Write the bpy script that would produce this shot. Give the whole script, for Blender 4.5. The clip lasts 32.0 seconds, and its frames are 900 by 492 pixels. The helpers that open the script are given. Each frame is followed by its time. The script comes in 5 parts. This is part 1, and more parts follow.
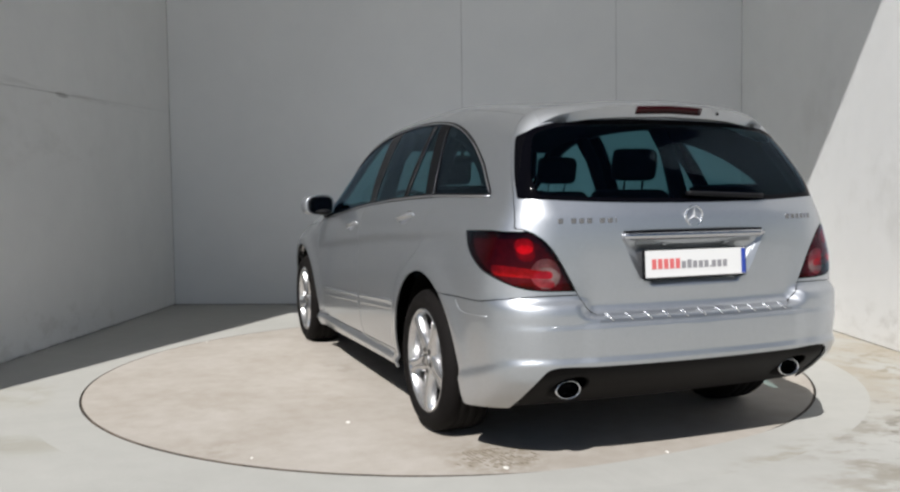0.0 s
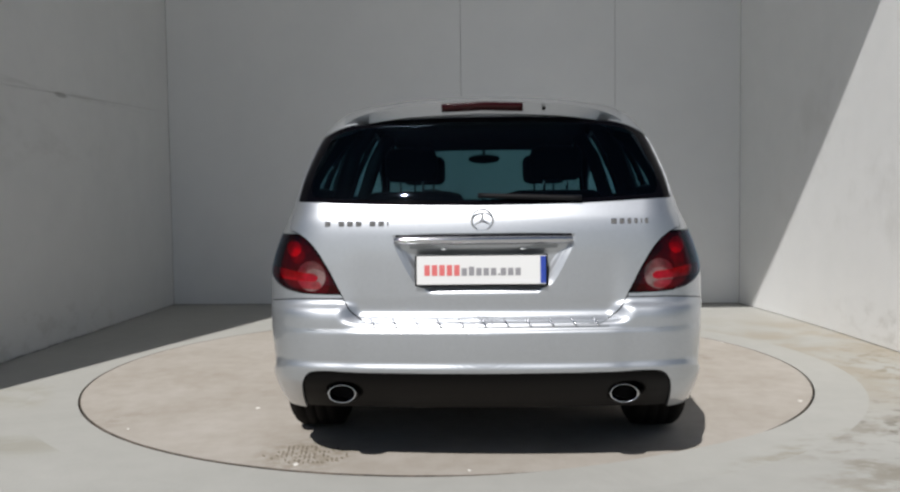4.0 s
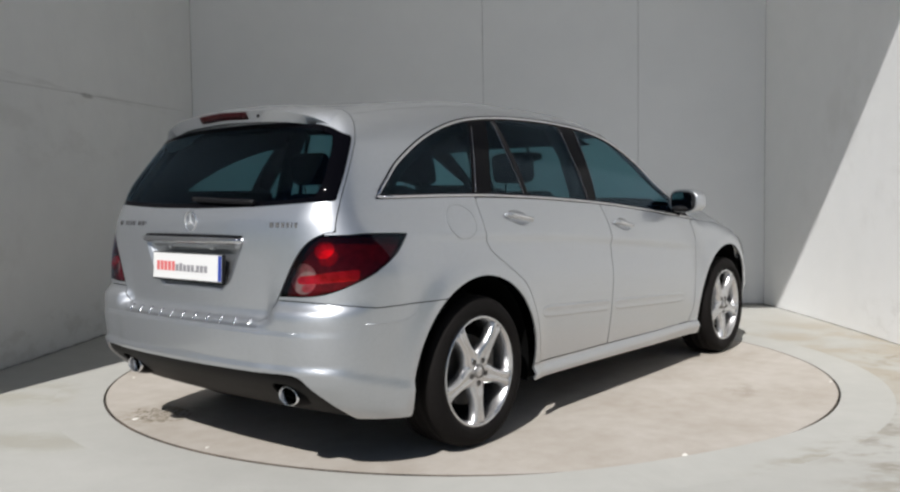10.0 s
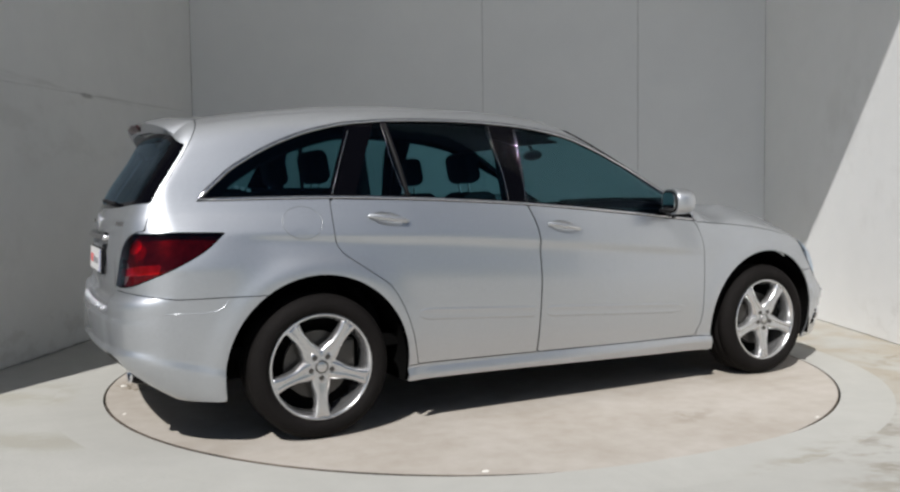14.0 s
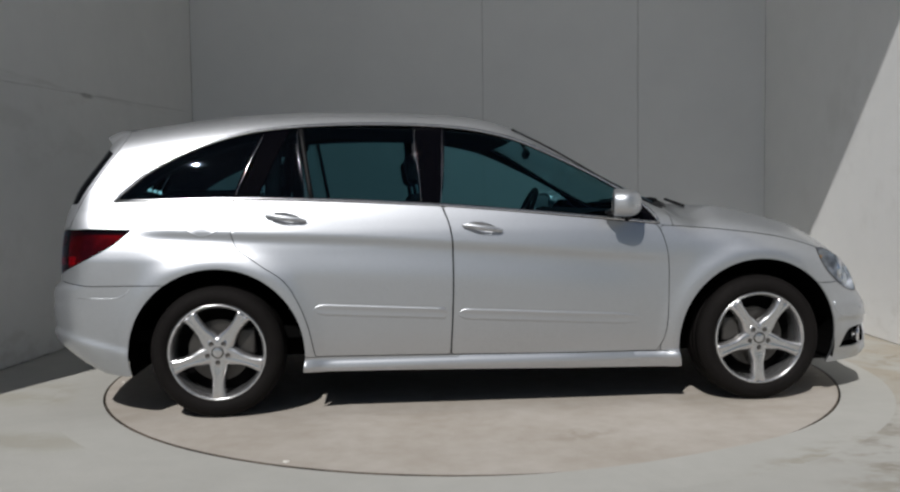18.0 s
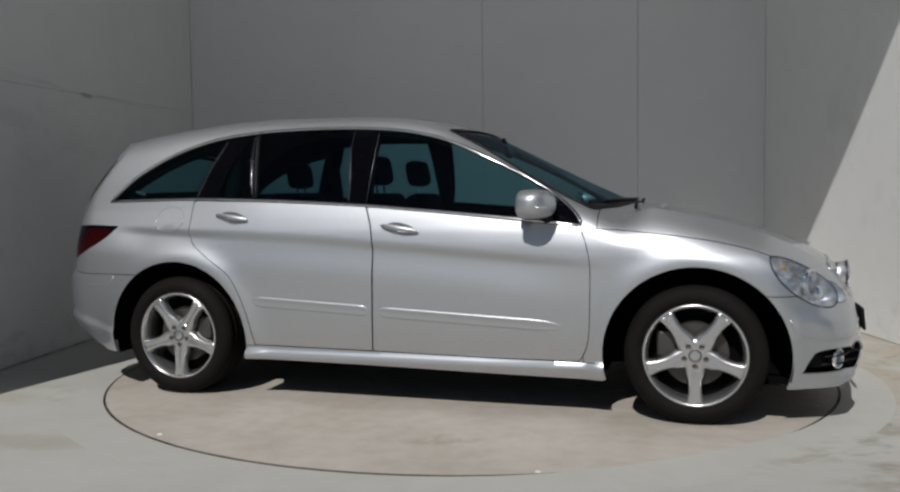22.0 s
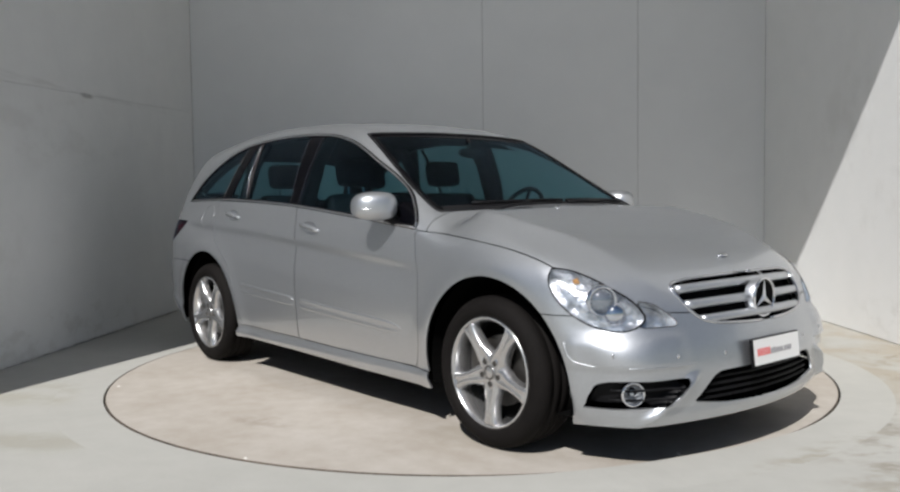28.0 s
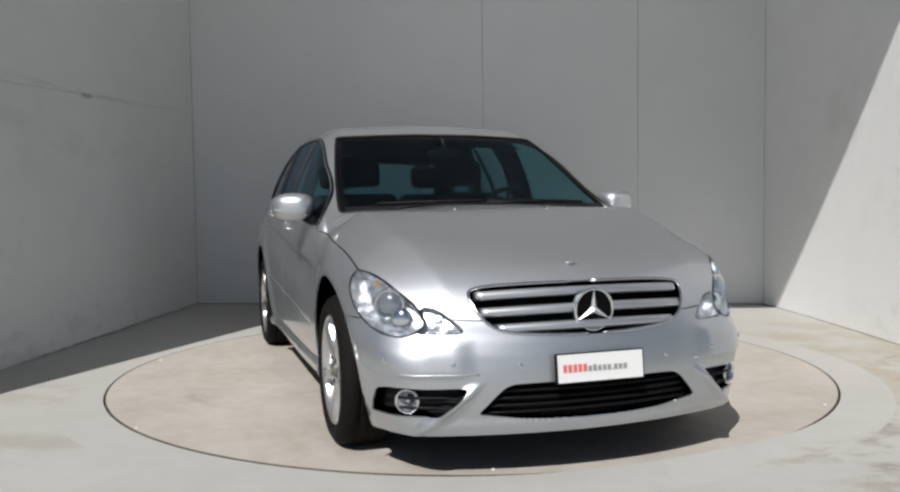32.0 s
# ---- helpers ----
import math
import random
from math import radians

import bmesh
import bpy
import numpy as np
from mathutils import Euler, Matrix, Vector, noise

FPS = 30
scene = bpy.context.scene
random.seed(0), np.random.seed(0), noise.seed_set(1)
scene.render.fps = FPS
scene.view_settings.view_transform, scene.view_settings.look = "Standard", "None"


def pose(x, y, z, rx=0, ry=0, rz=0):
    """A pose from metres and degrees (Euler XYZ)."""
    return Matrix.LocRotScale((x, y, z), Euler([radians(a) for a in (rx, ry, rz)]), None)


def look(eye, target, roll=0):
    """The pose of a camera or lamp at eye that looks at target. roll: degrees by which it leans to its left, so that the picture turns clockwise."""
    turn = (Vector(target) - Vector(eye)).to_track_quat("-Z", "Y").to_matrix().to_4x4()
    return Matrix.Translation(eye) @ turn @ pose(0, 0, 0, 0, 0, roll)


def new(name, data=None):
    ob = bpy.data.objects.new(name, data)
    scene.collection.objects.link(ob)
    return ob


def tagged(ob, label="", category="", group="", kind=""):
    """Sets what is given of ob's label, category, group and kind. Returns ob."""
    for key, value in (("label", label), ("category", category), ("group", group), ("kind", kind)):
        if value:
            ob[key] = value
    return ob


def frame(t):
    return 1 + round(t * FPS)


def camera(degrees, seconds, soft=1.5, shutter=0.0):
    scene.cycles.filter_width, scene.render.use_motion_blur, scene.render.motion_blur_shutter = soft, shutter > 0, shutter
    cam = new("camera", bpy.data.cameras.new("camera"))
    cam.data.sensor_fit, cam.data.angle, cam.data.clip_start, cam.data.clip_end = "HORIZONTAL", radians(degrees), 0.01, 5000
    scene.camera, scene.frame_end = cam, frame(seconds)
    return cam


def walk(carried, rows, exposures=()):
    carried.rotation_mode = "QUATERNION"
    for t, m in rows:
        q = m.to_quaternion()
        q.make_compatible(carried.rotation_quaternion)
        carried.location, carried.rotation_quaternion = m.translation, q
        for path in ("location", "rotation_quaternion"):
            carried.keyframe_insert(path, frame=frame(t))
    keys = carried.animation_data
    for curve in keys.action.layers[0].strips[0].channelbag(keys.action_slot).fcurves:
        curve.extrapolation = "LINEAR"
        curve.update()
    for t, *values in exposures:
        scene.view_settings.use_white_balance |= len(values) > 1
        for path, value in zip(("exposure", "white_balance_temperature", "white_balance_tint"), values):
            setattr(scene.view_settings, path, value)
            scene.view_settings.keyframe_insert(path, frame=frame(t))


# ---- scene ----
# camera: on a stand before the alcove, panned once to the left between 8 and 10 s
cam = camera(55.95, 32.0, soft=2.4)
EYE = Vector((0.0, -5.788, 1.151))


def aim(yaw, pitch=-3.168, roll=-0.719):
    a, b = radians(yaw), radians(pitch)
    way = Vector((math.sin(a) * math.cos(b), math.cos(a) * math.cos(b), math.sin(b)))
    return look(EYE, EYE + way, roll)


PAN = [(0, 0.246), (3.5, 0.285), (5.5, 0.40), (7, 0.363), (8, 0.246), (8.4, 0.052), (8.6, -0.142), (8.8, -0.413),
       (9.0, -0.627), (9.2, -0.80), (9.4, -1.073), (9.6, -1.151), (10, -1.165), (12, -1.151), (32, -1.151)]
EXPOSE = [(0, 0.12), (2, 0.01), (6, -0.27), (8, -0.16), (11, 0.07), (14, -0.01), (17, -0.44), (19, -0.66), (21, -0.70), (23, -0.47), (25, -0.20), (28, -0.01), (30, 0.01), (32, -0.04)]
walk(cam, [(t, aim(a)) for t, a in PAN], EXPOSE)

# daylight: a clear sky and a fairly high sun from behind the camera and to its left
SUN_AZ, SUN_EL = radians(18.7), radians(46.8)
world = bpy.data.worlds.new("sky")
scene.world = world
world.use_nodes = True
sky = world.node_tree.nodes.new("ShaderNodeTexSky")
sky.sky_type = "NISHITA"
sky.sun_disc = False
sky.dust_density = 0.5
sky.sun_elevation, sky.sun_rotation = SUN_EL, radians(198.7)
backing = world.node_tree.nodes["Background"]
backing.inputs["Strength"].default_value = 0.046
world.node_tree.links.new(sky.outputs[0], backing.inputs[0])
sun = new("sun", bpy.data.lights.new("sun", "SUN"))
sun.data.energy, sun.data.angle, sun.data.color = 5.2, radians(0.55), (1.0, 0.975, 0.95)
sun.matrix_world = look((-math.sin(SUN_AZ) * 30, -math.cos(SUN_AZ) * 30, math.tan(SUN_EL) * 30), (0, 0, 0))


FRONT, TOP = -2.23, 5.767


def left_x(y):
    return -3.062 - 0.049 * (3.73 - y)


def right_x(y):
    """The right wall bends in a little towards the back corner."""
    return 3.27 - 0.0195 * (y - 0.5) ** 2 if y > 0.5 else 3.27 + 0.02 * (0.5 - y)


# ---- materials ----
def material(name, color, rough=0.5, metal=0.0, **more):
    m = bpy.data.materials.new(name)
    m.use_nodes = True
    b = m.node_tree.nodes["Principled BSDF"]
    b.inputs["Base Color"].default_value = (*color, 1)
    b.inputs["Roughness"].default_value = rough
    b.inputs["Metallic"].default_value = metal
    for key, value in more.items():
        b.inputs[key.replace("_", " ")].default_value = value
    return m


def mottle(m, low, high, scales=(0.6, 9.0), weights=(0.6, 0.4), bump=0.0, bump_scale=60.0, depth=0.01, rough=None, spread=(0.3, 0.7)):
    """Two scales of noise between two colours, and a fine relief."""
    nt = m.node_tree
    b = nt.nodes["Principled BSDF"]
    where = nt.nodes.new("ShaderNodeTexCoord")
    total = None
    for s, w in zip(scales, weights):
        n = nt.nodes.new("ShaderNodeTexNoise")
        n.inputs["Scale"].default_value, n.inputs["Detail"].default_value = s, 6
        n.inputs["Roughness"].default_value = 0.6
        nt.links.new(where.outputs["Object"], n.inputs["Vector"])
        k = nt.nodes.new("ShaderNodeMath")
        k.operation = "MULTIPLY_ADD"
        nt.links.new(n.outputs["Fac"], k.inputs[0])
        k.inputs[1].default_value = w
        if total is None:
            k.inputs[2].default_value = 0
        else:
            nt.links.new(total, k.inputs[2])
        total = k.outputs[0]
    ramp = nt.nodes.new("ShaderNodeValToRGB")
    ramp.color_ramp.elements[0].position, ramp.color_ramp.elements[1].position = spread
    ramp.color_ramp.elements[0].color, ramp.color_ramp.elements[1].color = (*low, 1), (*high, 1)
    nt.links.new(total, ramp.inputs[0])
    nt.links.new(ramp.outputs[0], b.inputs["Base Color"])
    if rough:
        r = nt.nodes.new("ShaderNodeMapRange")
        r.inputs["To Min"].default_value, r.inputs["To Max"].default_value = rough
        nt.links.new(total, r.inputs[0])
        nt.links.new(r.outputs[0], b.inputs["Roughness"])
    if bump:
        n = nt.nodes.new("ShaderNodeTexNoise")
        n.inputs["Scale"].default_value, n.inputs["Detail"].default_value = bump_scale, 5
        nt.links.new(where.outputs["Object"], n.inputs["Vector"])
        u = nt.nodes.new("ShaderNodeBump")
        u.inputs["Strength"].default_value, u.inputs["Distance"].default_value = bump, depth
        nt.links.new(n.outputs["Fac"], u.inputs["Height"])
        nt.links.new(u.outputs[0], b.inputs["Normal"])
    return m


def metallic_paint(name, color, tight, wide, share):
    """Silver paint: a tight and a wide lobe of metal flakes under one clear coat."""
    m = material(name, color, tight, 0.97, Coat_Weight=1.0, Coat_Roughness=0.03)
    nt = m.node_tree
    first = nt.nodes["Principled BSDF"]
    second = nt.nodes.new("ShaderNodeBsdfPrincipled")
    for key, value in (("Metallic", 0.97), ("Coat Weight", 1.0), ("Coat Roughness", 0.03), ("Roughness", wide)):
        second.inputs[key].default_value = value
    flakes = nt.nodes.new("ShaderNodeTexNoise")
    flakes.inputs["Scale"].default_value, flakes.inputs["Detail"].default_value = 420, 2
    where = nt.nodes.new("ShaderNodeTexCoord")
    nt.links.new(where.outputs["Object"], flakes.inputs["Vector"])
    ramp = nt.nodes.new("ShaderNodeValToRGB")
    ramp.color_ramp.elements[0].position, ramp.color_ramp.elements[1].position = 0.3, 0.7
    ramp.color_ramp.elements[0].color = (*(0.86 * c for c in color), 1)
    ramp.color_ramp.elements[1].color = (*(1.14 * c for c in color), 1)
    nt.links.new(flakes.outputs["Fac"], ramp.inputs[0])
    for b in (first, second):
        nt.links.new(ramp.outputs[0], b.inputs["Base Color"])
    mix = nt.nodes.new("ShaderNodeMixShader")
    mix.inputs[0].default_value = share
    nt.links.new(first.outputs[0], mix.inputs[1])
    nt.links.new(second.outputs[0], mix.inputs[2])
    nt.links.new(mix.outputs[0], nt.nodes["Material Output"].inputs[0])
    return m


PAINT = metallic_paint("silver_paint", (0.51, 0.528, 0.555), 0.34, 0.53, 0.5)
BLACK = material("black_plastic", (0.007, 0.007, 0.008), 0.5, 0.0, Specular_IOR_Level=0.14)
GLOSS = material("black_gloss", (0.002, 0.002, 0.003), 0.03, 0.0, Specular_IOR_Level=0.06)
LINER = material("liner", (0.004, 0.004, 0.004), 0.9, 0.0, Specular_IOR_Level=0.02)
RUBBER = mottle(material("tyre_rubber", (0.01, 0.01, 0.01), 0.75, 0.0, Specular_IOR_Level=0.1), (0.005, 0.0044, 0.0042), (0.0105, 0.0092, 0.0088), (4, 60), bump=0.1, bump_scale=200)
BAR = material("bar_chrome", (0.58, 0.58, 0.60), 0.09, 1.0)
DARK_CHROME = material("dark_chrome", (0.33, 0.33, 0.345), 0.1, 1.0)
CHROME = material("chrome", (0.8, 0.8, 0.82), 0.07, 1.0)
ALLOY = material("alloy", (0.56, 0.56, 0.565), 0.27, 0.9, Coat_Weight=0.6, Coat_Roughness=0.08)
DARKMETAL = material("dark_metal", (0.09, 0.085, 0.08), 0.45, 0.8)
SEAT = mottle(material("seat_cloth", (0.02, 0.02, 0.022), 0.9, 0.0, Specular_IOR_Level=0.05), (0.006, 0.006, 0.007), (0.013, 0.013, 0.015), (3, 40))
WHITE = material("plate_white", (0.66, 0.66, 0.655), 0.35)
RED_INK = material("red_ink", (0.58, 0.13, 0.13), 0.5)
GREY_INK = material("grey_ink", (0.24, 0.235, 0.25), 0.5)
BLUE_INK = material("blue_ink", (0.02, 0.05, 0.3), 0.4)


def glass(name, color, rough=0.0, least=0.018, sheen=(0.58, 0.78, 1.0), edgewise=0.7):
    """A thin pane: part mirror, part tinted clear."""
    m = bpy.data.materials.new(name)
    m.use_nodes = True
    nt = m.node_tree
    nt.nodes.remove(nt.nodes["Principled BSDF"])
    clear = nt.nodes.new("ShaderNodeBsdfTransparent")
    clear.inputs[0].default_value = (*color, 1)
    shine = nt.nodes.new("ShaderNodeBsdfGlossy")
    shine.inputs["Color"].default_value = (*sheen, 1)
    shine.inputs["Roughness"].default_value = rough
    edge = nt.nodes.new("ShaderNodeLayerWeight")
    edge.inputs[0].default_value = 0.5
    power = nt.nodes.new("ShaderNodeMath")
    power.operation = "POWER"
    power.inputs[1].default_value = 4.6
    nt.links.new(edge.outputs["Facing"], power.inputs[0])
    fres = nt.nodes.new("ShaderNodeMath")
    fres.operation = "MULTIPLY_ADD"
    fres.inputs[1].default_value, fres.inputs[2].default_value = edgewise, least
    nt.links.new(power.outputs[0], fres.inputs[0])
    mix = nt.nodes.new("ShaderNodeMixShader")
    nt.links.new(fres.outputs[0], mix.inputs[0])
    nt.links.new(clear.outputs[0], mix.inputs[1])
    nt.links.new(shine.outputs[0], mix.inputs[2])
    nt.links.new(mix.outputs[0], nt.nodes["Material Output"].inputs[0])
    return m


GLASS = glass("tinted_glass", (0.42, 0.66, 0.70), 0.012)
SCREEN = glass("windscreen_glass", (0.30, 0.46, 0.48), 0.012, edgewise=0.3)
PRIVACY = glass("dark_tinted_glass", (0.34, 0.54, 0.575), 0.012)
LENS = glass("clear_lens", (0.93, 0.95, 0.97), least=0.02)
RED_GLASS = glass("red_lens", (0.26, 0.006, 0.02), 0.02, 0.022)
BRIGHT_GLASS = glass("bright_red_lens", (1.0, 0.02, 0.06), 0.02, 0.025)
PINK_GLASS = glass("pinkish_clear_lens", (0.72, 0.60, 0.58), 0.02, 0.03)
RED_LENS = material("dark_red_lens", (0.018, 0.0005, 0.0012), 0.12, 0.0, Specular_IOR_Level=0.25)
DIFFUSE_BLACK = material("grey_black_plastic", (0.006, 0.0052, 0.005), 0.5, 0.0, Specular_IOR_Level=0.08)
REFLECTOR = mottle(material("reflector", (0.7, 0.7, 0.72), 0.22, 0.8), (0.36, 0.365, 0.38), (0.90, 0.91, 0.93), (16, 60), spread=(0.4, 0.6), bump=0.5, bump_scale=22, depth=0.02)
LAMP_BACK = mottle(material("lamp_back", (0.6, 0.6, 0.6), 0.35, 0.3), (0.26, 0.26, 0.26), (0.55, 0.55, 0.56), (30, 110), spread=(0.36, 0.64))
PROJECTOR = material("projector_glass", (0.34, 0.36, 0.39), 0.06, 0.75)
AMBER = material("amber_bulb", (0.55, 0.28, 0.10), 0.2, 0.0, Coat_Weight=1.0)
PAD = material("step_pad_metal", (0.36, 0.37, 0.385), 0.35, 0.9)
STEP = material("step_pad", (0.30, 0.31, 0.32), 0.35, 0.6)
MIRROR = material("mirror_glass", (0.55, 0.57, 0.6), 0.02, 1.0)
STAR = material("satin_chrome", (0.86, 0.86, 0.87), 0.3, 0.85)
TRIM = material("bright_trim", (0.66, 0.66, 0.68), 0.16, 1.0)


def stain(m, color, at, size, turn=0.0, scale=6.0, spread=(0.45, 0.62), stretch=(1.0, 1.0), amount=0.8, ring=None, upright=None):
    """An uneven patch of another colour within an ellipse on the floor, within a band of radii round the origin, or on the side wall at x = upright."""
    nt = m.node_tree
    base = nt.nodes["Principled BSDF"].inputs["Base Color"]
    before = base.links[0].from_socket
    where = nt.nodes.new("ShaderNodeTexCoord")
    place = nt.nodes.new("ShaderNodeMapping")
    place.vector_type = "TEXTURE"
    place.inputs["Location"].default_value = (*at, 0) if upright is None else (upright, *at)
    place.inputs["Rotation"].default_value = (0, 0, radians(turn))
    place.inputs["Scale"].default_value = (*size, 1) if upright is None else (1, *size)
    nt.links.new(where.outputs["Object"], place.inputs["Vector"])
    mask = None
    for source, limits in ((place, (1.0, 0.35)), (where, ring)):
        if not limits:
            continue
        flat = nt.nodes.new("ShaderNodeVectorMath")
        flat.operation = "MULTIPLY"
        flat.inputs[1].default_value = (1, 1, 0) if upright is None else (0, 1, 1)
        nt.links.new(source.outputs["Vector" if source is place else "Object"], flat.inputs[0])
        far = nt.nodes.new("ShaderNodeVectorMath")
        far.operation = "LENGTH"
        nt.links.new(flat.outputs[0], far.inputs[0])
        fade = nt.nodes.new("ShaderNodeMapRange")
        fade.interpolation_type = "SMOOTHSTEP"
        fade.inputs["From Min"].default_value, fade.inputs["From Max"].default_value = limits
        nt.links.new(far.outputs["Value"], fade.inputs[0])
        if mask:
            both_of = nt.nodes.new("ShaderNodeMath")
            both_of.operation = "MULTIPLY"
            nt.links.new(mask, both_of.inputs[0])
            nt.links.new(fade.outputs[0], both_of.inputs[1])
            mask = both_of.outputs[0]
        else:
            mask = fade.outputs[0]
    grain = nt.nodes.new("ShaderNodeMapping")
    grain.inputs["Rotation"].default_value = (0, 0, radians(-turn))
    grain.inputs["Scale"].default_value = (*stretch, 1) if upright is None else (1, *stretch)
    nt.links.new(where.outputs["Object"], grain.inputs["Vector"])
    clouds = nt.nodes.new("ShaderNodeTexNoise")
    clouds.inputs["Scale"].default_value, clouds.inputs["Detail"].default_value = scale, 7
    clouds.inputs["Roughness"].default_value = 0.62
    nt.links.new(grain.outputs[0], clouds.inputs["Vector"])
    rough = nt.nodes.new("ShaderNodeMapRange")
    rough.interpolation_type = "SMOOTHSTEP"
    rough.inputs["From Min"].default_value, rough.inputs["From Max"].default_value = spread
    nt.links.new(clouds.outputs["Fac"], rough.inputs[0])
    k = nt.nodes.new("ShaderNodeMath")
    k.operation = "MULTIPLY"
    nt.links.new(mask, k.inputs[0])
    nt.links.new(rough.outputs[0], k.inputs[1])
    strength = nt.nodes.new("ShaderNodeMath")
    strength.operation = "MULTIPLY"
    strength.inputs[1].default_value = amount
    nt.links.new(k.outputs[0], strength.inputs[0])
    mix = nt.nodes.new("ShaderNodeMix")
    mix.data_type = "RGBA"
    nt.links.new(strength.outputs[0], mix.inputs["Factor"])
    nt.links.new(before, mix.inputs[6])
    mix.inputs[7].default_value = (*color, 1)
    nt.links.new(mix.outputs[2], base)
    return m


CONCRETE = mottle(material("concrete_floor", (0.4, 0.38, 0.35), 0.85), (0.35, 0.346, 0.322), (0.415, 0.41, 0.383), (0.7, 6.0), (0.6, 0.4), bump=0.25, bump_scale=45, depth=0.006)
RING = mottle(material("smooth_cement", (0.44, 0.43, 0.40), 0.8), (0.352, 0.348, 0.324), (0.417, 0.412, 0.385), (0.7, 6.0), (0.6, 0.4), bump=0.2, bump_scale=45, depth=0.006)
# brown and dark stains: a broad worn stretch beside the sunny wall, dark broken streaks outside the ring, worn bands before the other wall
stain(CONCRETE, (0.33, 0.29, 0.225), (3.0, 0.2), (1.5, 2.6), 0, 1.6, (0.36, 0.6), amount=0.75)
stain(CONCRETE, (0.20, 0.175, 0.13), (2.15, -2.0), (1.1, 0.55), 47, 4.0, (0.45, 0.62), (0.8, 1.25), 0.7)
stain(CONCRETE, (0.13, 0.115, 0.09), (2.5, -1.5), (1.2, 0.5), 52, 9.0, (0.53, 0.64), (0.8, 1.25), 0.7)
stain(CONCRETE, (0.24, 0.215, 0.17), (1.5, -2.75), (1.2, 0.35), 30, 5.0, (0.46, 0.64), (0.8, 1.3), 0.6)
stain(CONCRETE, (0.22, 0.185, 0.12), (3.1, -0.6), (0.6, 1.5), 0, 8.0, (0.50, 0.62), amount=0.7)
stain(CONCRETE, (0.29, 0.275, 0.215), (-2.75, -0.8), (0.9, 0.45), 8, 3.0, (0.38, 0.62), (0.7, 1.3), 0.5)
stain(CONCRETE, (0.27, 0.255, 0.20), (-2.3, -1.8), (0.9, 0.30), 5, 3.0, (0.38, 0.62), (0.7, 1.3), 0.5)
stain(RING, (0.27, 0.25, 0.20), (1.6, -2.05), (0.8, 0.22), 40, 6.0, (0.47, 0.62), (0.7, 1.6), 0.7, (2.42, 2.6))
stain(RING, (0.30, 0.28, 0.225), (-2.5, -0.75), (0.5, 0.4), 8, 4.0, (0.42, 0.6), amount=0.6, ring=(2.45, 2.6))
DISC = mottle(material("turntable_screed", (0.45, 0.42, 0.38), 0.8), (0.342, 0.306, 0.262), (0.432, 0.40, 0.362), (1.5, 9.0), (0.6, 0.4), bump=0.3, bump_scale=60, depth=0.006, spread=(0.36, 0.64))
stain(DISC, (0.24, 0.205, 0.16), (0.36, -1.76), (0.24, 0.13), 20, 9.0, (0.42, 0.6), amount=0.5)
stain(DISC, (0.26, 0.225, 0.18), (-1.45, 1.70), (0.30, 0.14), -30, 9.0, (0.42, 0.6), amount=0.45)
stain(DISC, (0.27, 0.235, 0.19), (0.29, 0.70), (0.35, 0.12), 10, 8.0, (0.42, 0.6), amount=0.4)
stain(DISC, (0.25, 0.215, 0.165), (-2.02, 0.55), (0.34, 0.30), 0, 14.0, (0.40, 0.6), amount=0.75)
stain(DISC, (0.30, 0.26, 0.21), (-0.6, 1.5), (0.9, 0.35), 25, 3.0, (0.42, 0.66), (0.6, 1.5), 0.4)
stain(DISC, (0.31, 0.275, 0.225), (1.3, -1.1), (0.9, 0.4), -40, 3.0, (0.42, 0.62), (0.6, 1.5), 0.55)
# white lightened beyond plain paint so the sunlit right wall renders brighter
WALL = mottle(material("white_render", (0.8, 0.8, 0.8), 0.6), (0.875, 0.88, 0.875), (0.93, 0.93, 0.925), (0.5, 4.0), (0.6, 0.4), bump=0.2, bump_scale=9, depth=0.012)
# back panels: part of their shade is put into a darker white
PANEL = mottle(material("shaded_white_panel", (0.72, 0.72, 0.71), 0.5), (0.66, 0.67, 0.682), (0.72, 0.727, 0.735), (0.5, 3.0), (0.6, 0.4), bump=0.05, bump_scale=14, depth=0.006)
# same render with the left wall's shade darkened into its white; scuffs follow
SIDE = mottle(material("scuffed_shaded_white_render", (0.72, 0.72, 0.71), 0.6), (0.645, 0.652, 0.652), (0.72, 0.725, 0.72), (0.6, 4.0), (0.6, 0.4), bump=0.2, bump_scale=9, depth=0.012)
stain(SIDE, (0.40, 0.40, 0.39), (0.9, 2.075), (2.7, 0.035), 0, 4.0, (0.40, 0.62), (0.6, 6.0), 0.3, upright=-3.1)
stain(SIDE, (0.16, 0.16, 0.155), (1.33, 2.055), (0.14, 0.03), 0, 14.0, (0.35, 0.5), (1.0, 1.0), 0.55, upright=-3.1)
stain(SIDE, (0.48, 0.475, 0.46), (0.8, 1.75), (1.8, 0.5), 0, 2.2, (0.48, 0.66), (0.7, 1.6), 0.28, upright=-3.1)
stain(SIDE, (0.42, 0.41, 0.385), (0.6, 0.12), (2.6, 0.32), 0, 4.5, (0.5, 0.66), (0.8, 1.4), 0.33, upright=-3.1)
stain(SIDE, (0.50, 0.495, 0.48), (-0.5, 0.9), (1.2, 0.7), 0, 2.5, (0.5, 0.68), (1.0, 1.0), 0.28, upright=-3.1)
